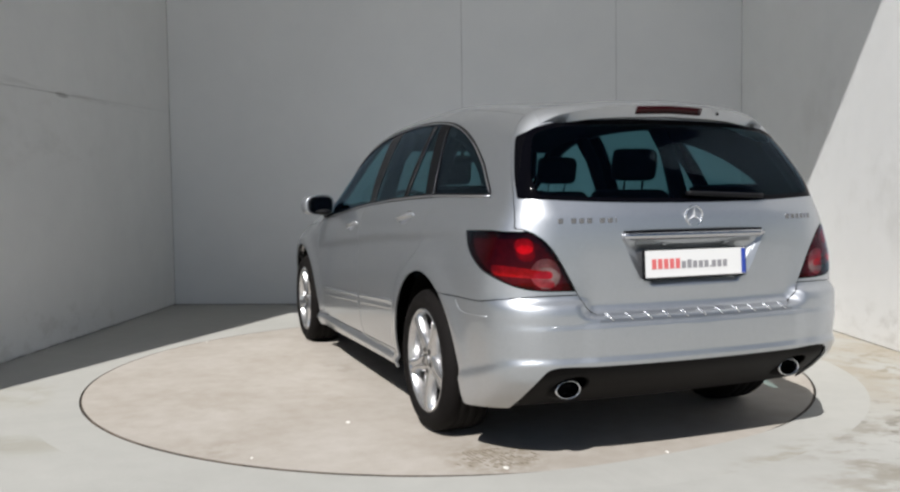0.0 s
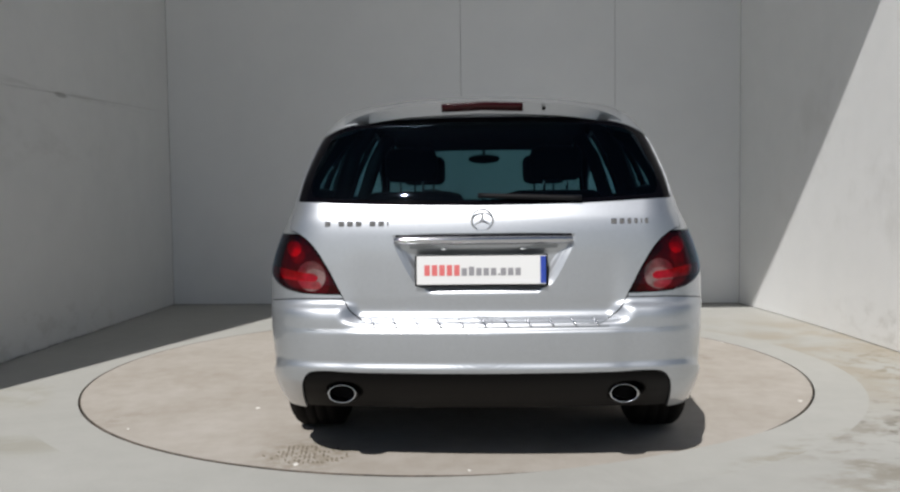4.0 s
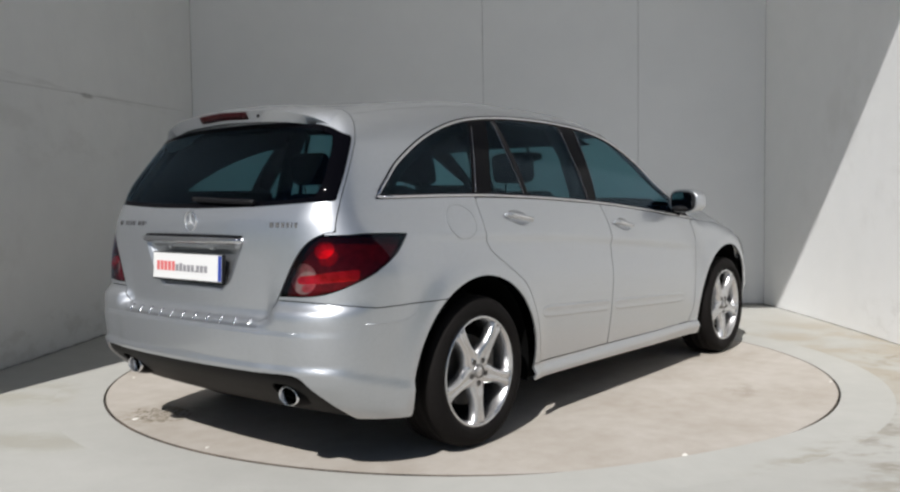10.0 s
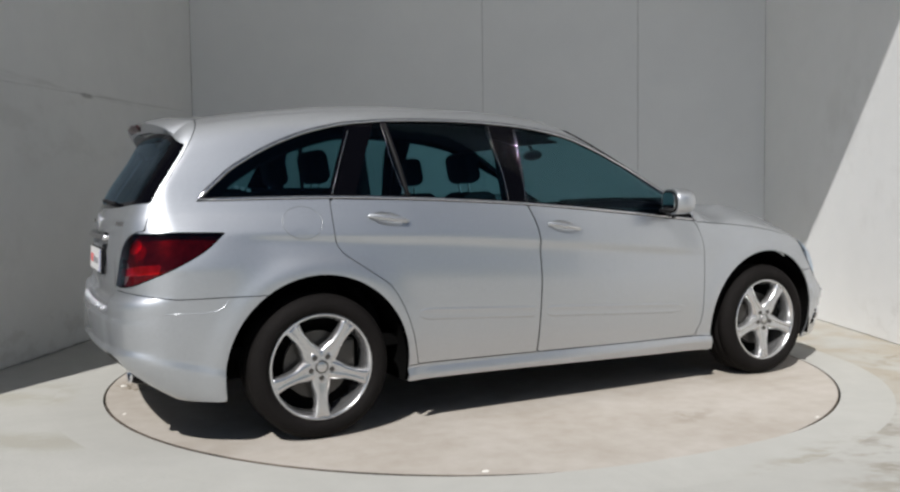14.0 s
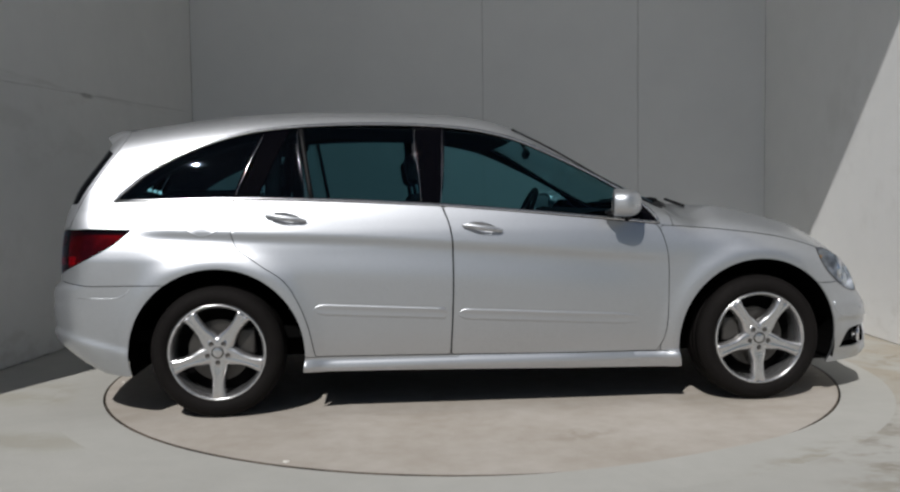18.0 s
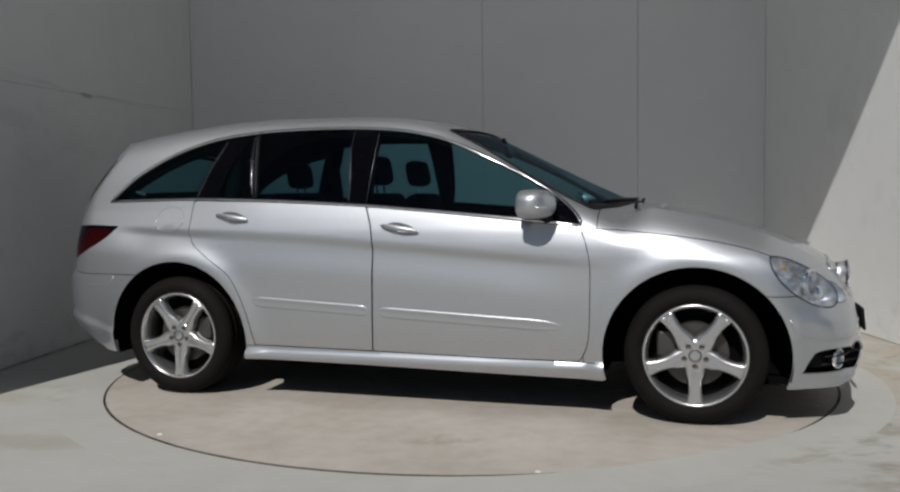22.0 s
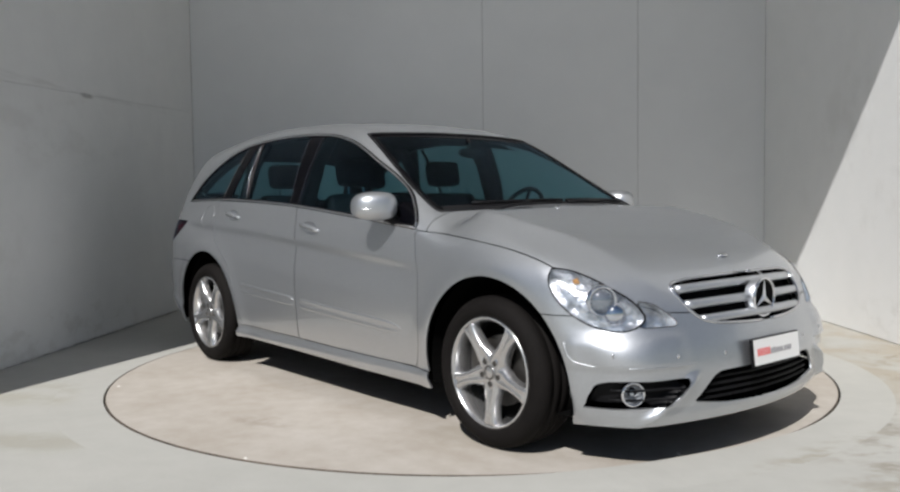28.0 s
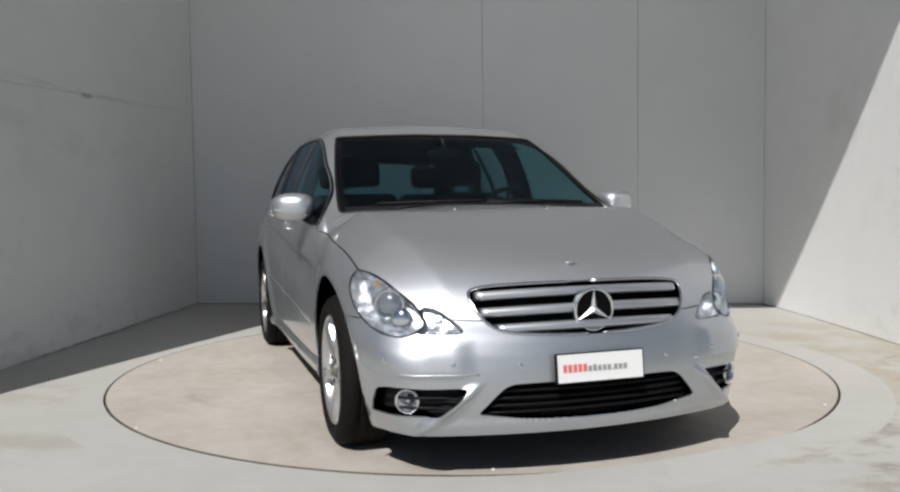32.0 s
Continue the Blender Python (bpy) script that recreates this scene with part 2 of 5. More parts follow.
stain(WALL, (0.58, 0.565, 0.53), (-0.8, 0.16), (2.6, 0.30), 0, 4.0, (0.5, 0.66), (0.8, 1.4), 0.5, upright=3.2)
stain(WALL, (0.62, 0.61, 0.58), (0.6, 1.4), (2.4, 1.3), 0, 1.6, (0.5, 0.7), (1.0, 0.8), 0.28, upright=3.2)
JOINT = material("joint_filler", (0.16, 0.16, 0.165), 0.9)
FILLER = mottle(material("pale_filler", (0.5, 0.5, 0.5), 0.9), (0.30, 0.30, 0.30), (0.72, 0.72, 0.71), (2.5, 20.0), spread=(0.42, 0.55))


# ---- mesh helpers ----
def mesh_ob(name, bm, mat, parent=None, label="", smooth=False):
    me = bpy.data.meshes.new(name)
    bm.to_mesh(me)
    bm.free()
    me.materials.append(mat)
    if smooth:
        me.polygons.foreach_set("use_smooth", [True] * len(me.polygons))
    ob = new(name, me)
    if parent:
        ob.parent = parent
    if label:
        ob["label"] = label
    return ob


def part(name, bm, mat, parent, label="", smooth=False):
    return mesh_ob(name, bm, mat, parent, label, smooth)


def box(bm, x0, x1, y0, y1, z0, z1, bevel=0.0, m=None):
    made = bmesh.ops.create_cube(bm, size=1)["verts"]
    bmesh.ops.transform(bm, matrix=Matrix.Translation(((x0 + x1) / 2, (y0 + y1) / 2, (z0 + z1) / 2)) @ Matrix.Diagonal((abs(x1 - x0), abs(y1 - y0), abs(z1 - z0), 1)), verts=made)
    if bevel:
        edges = list({e for v in made for e in v.link_edges})
        made = list({v for f in bmesh.ops.bevel(bm, geom=edges, offset=bevel, segments=3, affect="EDGES", profile=0.5)["faces"] for v in f.verts} | {v for v in made if v.is_valid})
    if m:
        bmesh.ops.transform(bm, matrix=m, verts=[v for v in made if v.is_valid])
    return bm


def lathe(bm, rows, n=48, axis="Y", m=None, close=False):
    """Turns a profile of (radius, height along the axis)."""
    rings = []
    for r, h in rows:
        ring = []
        for k in range(n):
            a = 2 * math.pi * k / n
            c, s = r * math.cos(a), r * math.sin(a)
            p = Vector((c, h, s)) if axis == "Y" else Vector((c, s, h)) if axis == "Z" else Vector((h, c, s))
            ring.append(bm.verts.new(m @ p if m else p))
        rings.append(ring)
    pairs = list(zip(rings, rings[1:])) + ([(rings[-1], rings[0])] if close else [])
    for a, b in pairs:
        for k in range(n):
            bm.faces.new((a[k], a[(k + 1) % n], b[(k + 1) % n], b[k]))
    return bm


def tube(bm, pts, r, n=6, closed=False):
    """A round bar along the points."""
    pts = [Vector(p) for p in pts]
    rings = []
    count = len(pts)
    for i, p in enumerate(pts):
        a = pts[i - 1] if i or closed else p
        b = pts[(i + 1) % count] if i < count - 1 or closed else p
        d = (b - a).normalized()
        side = d.cross(Vector((0.13, 0.31, 0.94))).normalized()
        up = d.cross(side)
        rings.append([bm.verts.new(p + r * (math.cos(2 * math.pi * k / n) * side + math.sin(2 * math.pi * k / n) * up)) for k in range(n)])
    for i in range(count if closed else count - 1):
        a, b = rings[i], rings[(i + 1) % count]
        for k in range(n):
            bm.faces.new((a[k], a[(k + 1) % n], b[(k + 1) % n], b[k]))
    if not closed:
        bm.faces.new(rings[0][::-1])
        bm.faces.new(rings[-1])
    return bm


# ---- the alcove ----
R_DISC, R_RING = 2.323, 2.61


def back_y(x):
    return 3.46 - 0.086 * x


def annulus(bm, r0, r1, z, n=160, drop=0.0):
    a = [(r0 * math.cos(2 * math.pi * k / n), r0 * math.sin(2 * math.pi * k / n)) for k in range(n)]
    b = [(r1 * math.cos(2 * math.pi * k / n), r1 * math.sin(2 * math.pi * k / n)) for k in range(n)]
    va = [bm.verts.new((x, y, z)) for x, y in a]
    vb = [bm.verts.new((x, y, z)) for x, y in b]
    for k in range(n):
        bm.faces.new((va[k], vb[k], vb[(k + 1) % n], va[(k + 1) % n]))
    if drop:
        vc = [bm.verts.new((x, y, z - drop)) for x, y in a]
        for k in range(n):
            bm.faces.new((vc[k], va[k], va[(k + 1) % n], vc[(k + 1) % n]))
    return bm


def build_floor():
    bm = bmesh.new()
    n = 160
    inner = [bm.verts.new((R_RING * math.cos(2 * math.pi * k / n), R_RING * math.sin(2 * math.pi * k / n), 0)) for k in range(n)]
    outer = []
    for k in range(n):
        a = 2 * math.pi * k / n
        s = 400 / max(abs(math.cos(a)), abs(math.sin(a)))
        mid = bm.verts.new((6 * math.cos(a), 6 * math.sin(a), 0))
        outer.append((mid, bm.verts.new((s * math.cos(a), s * math.sin(a), 0))))
    for k in range(n):
        j = (k + 1) % n
        bm.faces.new((inner[k], outer[k][0], outer[j][0], inner[j]))
        bm.faces.new((outer[k][0], outer[k][1], outer[j][1], outer[j][0]))
    ground = mesh_ob("ground", bm, CONCRETE)
    tagged(ground, "worn grey-beige concrete floor with stains and fine cracks", "floor", kind="structure")
    bm = annulus(bmesh.new(), R_DISC + 0.009, R_RING, 0.0, drop=0.06)
    # the ring's inner lip stands a little higher where it was poured unevenly
    for v in bm.verts:
        if v.co.z > -0.01 and math.hypot(v.co.x, v.co.y) < R_RING - 0.05:
            a = math.degrees(math.atan2(v.co.y, v.co.x))
            v.co.z += 0.022 * math.exp(-((a + 63) / 17) ** 2)
    ring = mesh_ob("floor_ring", bm, RING)
    tagged(ring, "smooth pale cement ring laid round the turntable", "floor", kind="structure")
    pit = mesh_ob("turntable_pit", annulus(bmesh.new(), R_DISC - 0.2, R_DISC + 0.1, -0.055), LINER)
    tagged(pit, "dark shallow pit below the turntable's edge", "pit", kind="structure")


def build_walls():
    def prism(bm, plan, lows, highs):
        """An upright block over four plan points, with a height below and above for each."""
        vs = [bm.verts.new((*p, z)) for zs in (lows, highs) for p, z in zip(plan, zs)]
        for f in ((0, 1, 2, 3), (4, 5, 6, 7), (0, 1, 5, 4), (1, 2, 6, 5), (2, 3, 7, 6), (3, 0, 4, 7)):
            bm.faces.new([vs[i] for i in f])
        bmesh.ops.recalc_face_normals(bm, faces=bm.faces)
        return bm

    def block(a, b, inward, near, deep):
        """Plan points of a slab behind the line from a to b."""
        a, b, i = Vector(a), Vector(b), Vector(inward)
        return [a - i * near, b - i * near, b - i * deep, a - i * deep]

    def panel(parent, a, b, low, high, inward, mat=WALL):
        """One flat panel between two plan points, its face on the line."""
        bm = prism(bmesh.new(), block(a, b, inward, 0.0, 0.0115), (low[0], low[1], low[1], low[0]), (high[0], high[1], high[1], high[0]))
        bmesh.ops.bevel(bm, geom=list(bm.edges), offset=0.002, segments=2, affect="EDGES")
        return part("panel", bm, mat, parent)

    def core(name, a, b, inward, label, filler=JOINT, near=0.012):
        bm = prism(bmesh.new(), block(a, b, inward, near, 0.25), (0,) * 4, (TOP,) * 4)
        return tagged(mesh_ob(name, bm, filler), label, "wall", kind="structure")

    def inward_of(a, b):
        d = (Vector(b) - Vector(a)).normalized()
        return Vector((d.y, -d.x))

    bl, br = (left_x(3.725), back_y(-3.062)), (right_x(3.191), 3.191)
    end = (right_x(FRONT), FRONT)
    top = (TOP - 0.002, TOP - 0.002)
    face = inward_of(bl, br)
    along = (Vector(br) - Vector(bl)).normalized()
    back = core("wall_back", Vector(bl) - along * 0.22, Vector(br) + along * 0.22, face, "tall white wall of smooth flat panels with thin vertical joints")
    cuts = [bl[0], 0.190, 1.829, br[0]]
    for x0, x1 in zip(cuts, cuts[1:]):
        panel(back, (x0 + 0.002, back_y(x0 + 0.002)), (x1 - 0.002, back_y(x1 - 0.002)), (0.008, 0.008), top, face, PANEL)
    near, far = (left_x(FRONT), FRONT), bl
    face = inward_of(near, far)
    left = core("wall_left", near, far, face, "tall white rendered wall with one faint horizontal joint", FILLER)
    seam = (2.015 - 0.038 * 2.3, 2.015 + 0.038 * 3.7)
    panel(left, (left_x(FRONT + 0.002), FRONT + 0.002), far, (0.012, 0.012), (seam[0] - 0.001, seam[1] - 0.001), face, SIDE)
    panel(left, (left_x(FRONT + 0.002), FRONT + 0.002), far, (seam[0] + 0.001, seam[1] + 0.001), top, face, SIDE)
    right = core("wall_right", br, end, inward_of(br, end), "tall white rendered wall in bright sun below a slanting shade edge", near=0.09)
    bm = bmesh.new()
    rows = []
    for y in np.linspace(br[1], FRONT, 40):
        rows.append([bm.verts.new((right_x(y) + d, y, z)) for d, z in ((0.0, 0.006), (0.0, TOP - 0.002), (0.03, TOP - 0.002), (0.03, 0.006))])
    for p, q in zip(rows, rows[1:]):
        for i in range(4):
            bm.faces.new((p[i], p[(i + 1) % 4], q[(i + 1) % 4], q[i]))
    bm.faces.new(rows[0])
    bm.faces.new(rows[-1])
    bmesh.ops.recalc_face_normals(bm, faces=bm.faces)
    for e in bm.edges:
        e.smooth = len(e.link_faces) == 2 and e.calc_face_angle(0) < 0.5
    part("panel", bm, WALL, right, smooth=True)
    bm = bmesh.new()
    box(bm, left_x(FRONT) - 0.25, right_x(FRONT) + 0.25, FRONT, 4.2, TOP, TOP + 0.25)
    tagged(mesh_ob("ceiling", bm, WALL), "plain white flat roof slab over the alcove", "ceiling", kind="structure")


build_floor()
build_walls()


# ---- the car's skin: one smooth form, cut into panels along their outlines ----
def spline(xs, ys):
    """A smooth curve through the points that does not overshoot."""
    xs, ys = np.asarray(xs, float), np.asarray(ys, float)
    h, d = np.diff(xs), np.diff(ys) / np.diff(xs)
    m = np.zeros(len(xs))
    same = d[:-1] * d[1:] > 0
    w1, w2 = 2 * h[1:] + h[:-1], h[1:] + 2 * h[:-1]
    with np.errstate(divide="ignore", invalid="ignore"):
        m[1:-1] = np.where(same, (w1 + w2) / (w1 / d[:-1] + w2 / d[1:]), 0)
    m[0], m[-1] = d[0], d[-1]

    def at(x):
        x = np.asarray(x, float)
        i = np.clip(np.searchsorted(xs, x) - 1, 0, len(h) - 1)
        t = (x - xs[i]) / h[i]
        t2 = np.clip(t, 0, 1)
        v = (2 * t2**3 - 3 * t2**2 + 1) * ys[i] + (t2**3 - 2 * t2**2 + t2) * h[i] * m[i] + (3 * t2**2 - 2 * t2**3) * ys[i + 1] + (t2**3 - t2**2) * h[i] * m[i + 1]
        return v + np.where(t < 0, t * h[i] * m[i], 0) + np.where(t > 1, (t - 1) * h[i] * m[i + 1], 0)
    return at


top_line = spline([-2.5, -2.3, -2.11, -1.95, -1.64, -1.29, -0.94, -0.59, -0.24, -0.05, 0.10, 0.25, 0.45, 0.70, 0.95, 1.12, 1.22, 1.35, 1.50, 1.70, 1.90, 2.10, 2.25, 2.40],
                  [1.46, 1.53, 1.572, 1.598, 1.634, 1.663, 1.676, 1.672, 1.658, 1.638, 1.602, 1.541, 1.444, 1.319, 1.198, 1.128, 1.110, 1.086, 1.054, 1.003, 0.943, 0.878, 0.812, 0.69])
top_crown = spline([-2.4, -2.0, -1.2, -0.3, 0.3, 0.8, 1.1, 1.4, 2.0, 2.4], [0.105, 0.070, 0.036, 0.038, 0.056, 0.081, 0.080, 0.06, 0.06, 0.05])
flank = spline([0.10, 0.18, 0.25, 0.30, 0.45, 0.60, 0.75, 0.88, 0.96, 1.03, 1.10, 1.15, 1.30, 1.45, 1.56, 1.66, 1.8],
               [0.84, 0.875, 0.905, 0.920, 0.942, 0.953, 0.957, 0.953, 0.9415, 0.9225, 0.8985, 0.879, 0.826, 0.760, 0.702, 0.634, 0.52])
taper_low = spline([-2.6, -2.3, -2.0, -1.5, -0.8, 0.3, 1.0, 1.5, 1.85, 2.05, 2.25, 2.5], [0.14, 0.055, 0.012, 0.0, 0.0, 0.0, 0.012, 0.006, 0.03, 0.07, 0.14, 0.26])
taper_high = spline([-2.6, -2.3, -2.0, -1.5, -0.9, 0.0, 0.6, 1.0, 1.5, 2.0, 2.5], [0.16, 0.09, 0.055, 0.022, 0.0, 0.0, 0.010, 0.03, 0.035, 0.08, 0.26])
nose_line = spline([0.10, 0.15, 0.20, 0.26, 0.32, 0.41, 0.51, 0.60, 0.68, 0.76, 0.83, 0.90, 1.2], [2.12, 2.26, 2.315, 2.345, 2.36, 2.365, 2.35, 2.315, 2.288, 2.25, 2.205, 2.14, 1.8])
tail_line = spline([0.10, 0.20, 0.26, 0.34, 0.42, 0.52, 0.66, 0.70, 0.735, 0.90, 1.0, 1.06, 1.12, 1.20, 1.44, 1.52, 1.58, 1.8], [-2.02, -2.12, -2.215, -2.325, -2.405, -2.432, -2.44, -2.432, -2.398, -2.388, -2.38, -2.37, -2.345, -2.31, -2.16, -2.13, -2.12, -2.0])


hatch_line = spline([0.10, 0.20, 0.26, 0.34, 0.42, 0.47, 0.50, 0.62, 0.632, 0.645, 0.655, 0.668, 0.70, 0.76, 0.90, 1.0, 1.06, 1.12, 1.20, 1.44, 1.52, 1.58, 1.8],
                    [-2.02, -2.12, -2.215, -2.325, -2.405, -2.43, -2.437, -2.444, -2.438, -2.436, -2.425, -2.395, -2.380, -2.384, -2.386, -2.38, -2.37, -2.345, -2.31, -2.16, -2.13, -2.12, -2.0])
crease = spline([-2.3, -1.97, -1.3, -0.65, 0.0, 0.7, 1.1], [1.01, 1.0, 0.968, 0.936, 0.888, 0.832, 0.80])


def ramp01(v, a, b):
    t = np.clip((v - a) / (b - a), 0, 1)
    return t * t * (3 - 2 * t)


def smooth_max(a, b, k):
    h = np.maximum(k - np.abs(a - b), 0) / k
    return np.maximum(a, b) + h * h * k * 0.25


def half_width(x, z):
    up = np.clip((z - 0.85) / 0.25, 0, 1)
    w = flank(z) - (1 - up) * taper_low(x) - up * taper_high(x)
    # wheel arches stand a little proud
    for cx in (-1.49, 1.49):
        r = np.hypot(x - cx, z - 0.345)
        w = w + 0.020 * np.exp(-((r - 0.47) / 0.075) ** 2) * np.clip((1.0 - z) / 0.15, 0, 1)
    # a soft crease sinks from the tail lamp to the front door, hollow below it
    d = crease(x) - z
    w = w - 0.0155 * ramp01(d, -0.014, 0.030) * (1 - ramp01(d, 0.03, 0.22)) * ramp01(x, -2.0, -1.7) * (1 - ramp01(x, 0.6, 1.15))
    # the rear bumper's lower lip stands out below a falling line
    lip = 0.455 - 0.27 * (x + 2.26)
    w = w + 0.013 * (1 - ramp01(z, lip - 0.018, lip + 0.012)) * ramp01(-x, 1.90, 1.94)
    # skirts flare out along the sill
    w = w + 0.030 * ramp01(-z, -0.292, -0.262) * ramp01(-np.abs(x), -1.2, -1.05)
    return w


def skin(p):
    """Negative inside the closed form of the car."""
    x, y, z = p[..., 0], np.abs(p[..., 1]), p[..., 2]
    side = (y - half_width(x, z)) * 0.95
    # the bonnet: a flat middle between two creases, its flanks falling away outside them
    ridge = 0.515 + 0.235 * ramp01(2.2 - x, -0.35, 0.85)
    bonnet = ramp01(x, 1.08, 1.3) * (1 - ramp01(x, 2.12, 2.3))
    arched = (y / 0.7) ** 2.2
    creased = 0.05 * (y / 0.7) ** 2 + 1.6 * np.clip((y - ridge) / (0.9 - ridge), 0, None)
    bow = arched * (1 - bonnet) + creased * bonnet
    top = (z - top_line(x) + top_crown(x) * bow) * 0.8
    nose = x - nose_line(z) + 0.255 * y * y
    nose = nose - 0.045 * np.exp(-((y / 0.42) ** 2)) * ramp01(z, 0.52, 0.68) * (1 - ramp01(z, 0.86, 0.95))
    # the lower lip and the slanting struts beside the air intake
    lean = np.abs((y - 0.595) * 0.66 + (z - 0.335) * 0.75)
    nose = nose - 0.014 * (1 - ramp01(z, 0.245, 0.262)) - 0.034 * (1 - ramp01(lean, 0.004, 0.034)) * (1 - ramp01(z, 0.36, 0.42)) * ramp01(y, 0.45, 0.5) * (1 - ramp01(y, 0.72, 0.78))
    # the bumper's ledge under the lamps and its groove
    ledge = 0.012 * ramp01(z, 0.43, 0.45) * (1 - ramp01(z, 0.56, 0.60)) * ramp01(y, 0.50, 0.60)
    nose = nose - ledge
    side = side - 0.008 * ramp01(z, 0.43, 0.45) * (1 - ramp01(z, 0.53, 0.57)) * ramp01(x, 1.93, 1.98)
    wide = ramp01(y, 0.50, 0.60)
    # plate recess between slanting sides
    edge = np.maximum(y - (0.235 + 0.62 * (z - 0.78)), np.maximum(0.765 - z, z - 0.955) * 0.9)
    hollow = 0.016 * (1 - ramp01(edge, -0.03, 0.004))
    band = 0.016 * (1 - ramp01(z, 0.462, 0.494)) + 0.006 * (1 - ramp01(z, 0.612, 0.624))
    tail = tail_line(z) * wide + hatch_line(z) * (1 - wide) + 0.085 * y * y + hollow - band - x
    ends = smooth_max(nose, tail, 0.05)
    k = 0.07 + 0.03 * ramp01(z, 1.05, 1.3)
    g = smooth_max(side, top, k)
    kk = 0.20 - 0.10 * ramp01(z, 0.95, 1.25) * ramp01(-x, 1.0, 1.6)
    kk = kk - 0.09 * (1 - ramp01(z, 0.48, 0.62)) * ramp01(x, 1.5, 1.9)
    return smooth_max(smooth_max(g, ends, kk), (0.13 - z) * 1.0, 0.05)


def march(eye, way, reach=2.6, steps=26):
    lo, hi = np.zeros(eye.shape[:-1]), np.full(eye.shape[:-1], reach)
    for _ in range(steps):
        mid = (lo + hi) / 2
        inside = skin(eye + way * mid[..., None]) < 0
        lo, hi = np.where(inside, mid, lo), np.where(inside, hi, mid)
    return eye + way * lo[..., None]


def skin_grid(n_cap=110, n_mid=190, n_turn=210):
    """Points of the left half: rows from tail to nose, columns from below to above."""
    X0, X1, ZC = -1.75, 1.7, 0.72
    us = [("a", a) for a in np.linspace(-math.pi / 2, 0, n_cap, endpoint=False)]
    us += [("m", x) for x in np.linspace(X0, X1, n_mid, endpoint=False)]
    us += [("b", a) for a in np.linspace(0, math.pi / 2, n_cap)]
    turn = np.linspace(0, math.pi, n_turn)
    eye, way = np.zeros((len(us), n_turn, 3)), np.zeros((len(us), n_turn, 3))
    for i, (kind, u) in enumerate(us):
        a = 0.0 if kind == "m" else u
        x = u if kind == "m" else X0 if kind == "a" else X1
        eye[i] = (x, 0, ZC)
        way[i, :, 0] = math.sin(a)
        way[i, :, 1] = math.cos(a) * np.sin(turn)
        way[i, :, 2] = -math.cos(a) * np.cos(turn)
    p = march(eye, way)
    p[:, [0, -1], 1] = 0
    return p


def outline(points, n=8, closed=True):
    """A smooth closed outline through the points; a point given twice stays a corner."""
    pts = [tuple(map(float, q)) for q in points]
    groups = []
    for q in pts:
        if groups and groups[-1][0] == q:
            groups[-1][1] = True
        else:
            groups.append([q, False])
    m = len(groups)
    out = []
    for i in range(m):
        (p1, c1), (p2, c2) = groups[i], groups[(i + 1) % m]
        p0 = groups[i - 1][0] if not c1 else tuple(2 * a - b for a, b in zip(p1, p2))
        p3 = groups[(i + 2) % m][0] if not c2 else tuple(2 * b - a for a, b in zip(p1, p2))
        for s in range(n):
            t = s / n
            out.append(tuple(0.5 * (2 * b + (c - a) * t + (2 * a - 5 * b + 4 * c - d) * t * t + (3 * b - a - 3 * c + d) * t**3) for a, b, c, d in zip(p0, p1, p2, p3)))
    return np.array(out)


def inside_of(poly, u, v):
    """Signed distance to a closed outline: negative within."""
    a, b = poly, np.roll(poly, -1, 0)
    best = np.full(u.shape, 1e9)
    odd = np.zeros(u.shape, bool)
    for (ax, ay), (bx, by) in zip(a, b):
        dx, dy = bx - ax, by - ay
        t = np.clip(((u - ax) * dx + (v - ay) * dy) / (dx * dx + dy * dy + 1e-12), 0, 1)
        best = np.minimum(best, np.hypot(u - ax - t * dx, v - ay - t * dy))
        cross = ((ay > v) != (by > v)) & (u < (bx - ax) * (v - ay) / (by - ay + 1e-15) + ax)
        odd ^= cross
    return np.where(odd, -best, best)


def cut(verts, tris, f):
    """Splits a triangle mesh where f is zero: the inside and the outside, each as (verts, tris)."""
    pieces = []
    for sign in (1, -1):
        s = f * sign
        neg = s < 0
        count = neg[tris].sum(1)
        keep = [tris[count == 3]]
        extra, made, vid = [], {}, len(verts)
        new_tris = []

        def edge(i, j):
            nonlocal vid
            key = (i, j) if i < j else (j, i)
            if key not in made:
                t = s[i] / (s[i] - s[j])
                extra.append(verts[i] * (1 - t) + verts[j] * t)
                made[key] = vid
                vid += 1
            return made[key]
        for tri in tris[(count == 1) | (count == 2)]:
            tri = [int(q) for q in tri]
            ns = [neg[q] for q in tri]
            if sum(ns) == 1:
                k = ns.index(True)
                a, b, c = tri[k], tri[(k + 1) % 3], tri[(k + 2) % 3]
                new_tris.append((a, edge(a, b), edge(a, c)))
            else:
                k = ns.index(False)
                a, b, c = tri[k], tri[(k + 1) % 3], tri[(k + 2) % 3]
                e1, e2 = edge(a, b), edge(a, c)
                new_tris += [(e1, b, c), (e1, c, e2)]
        if new_tris:
            keep.append(np.array(new_tris, int))
        t = np.concatenate(keep) if keep else np.zeros((0, 3), int)
        v = np.concatenate([verts, np.array(extra)]) if extra else verts
        used, inv = np.unique(t, return_inverse=True)
        pieces.append((v[used], inv.reshape(-1, 3)))
    return pieces


# ---- the car, x to its front, y to its left, z up, the origin on the floor between the axles ----
car = new("car")
tagged(car, "silver estate car with tinted windows, parked on the turntable", "car")
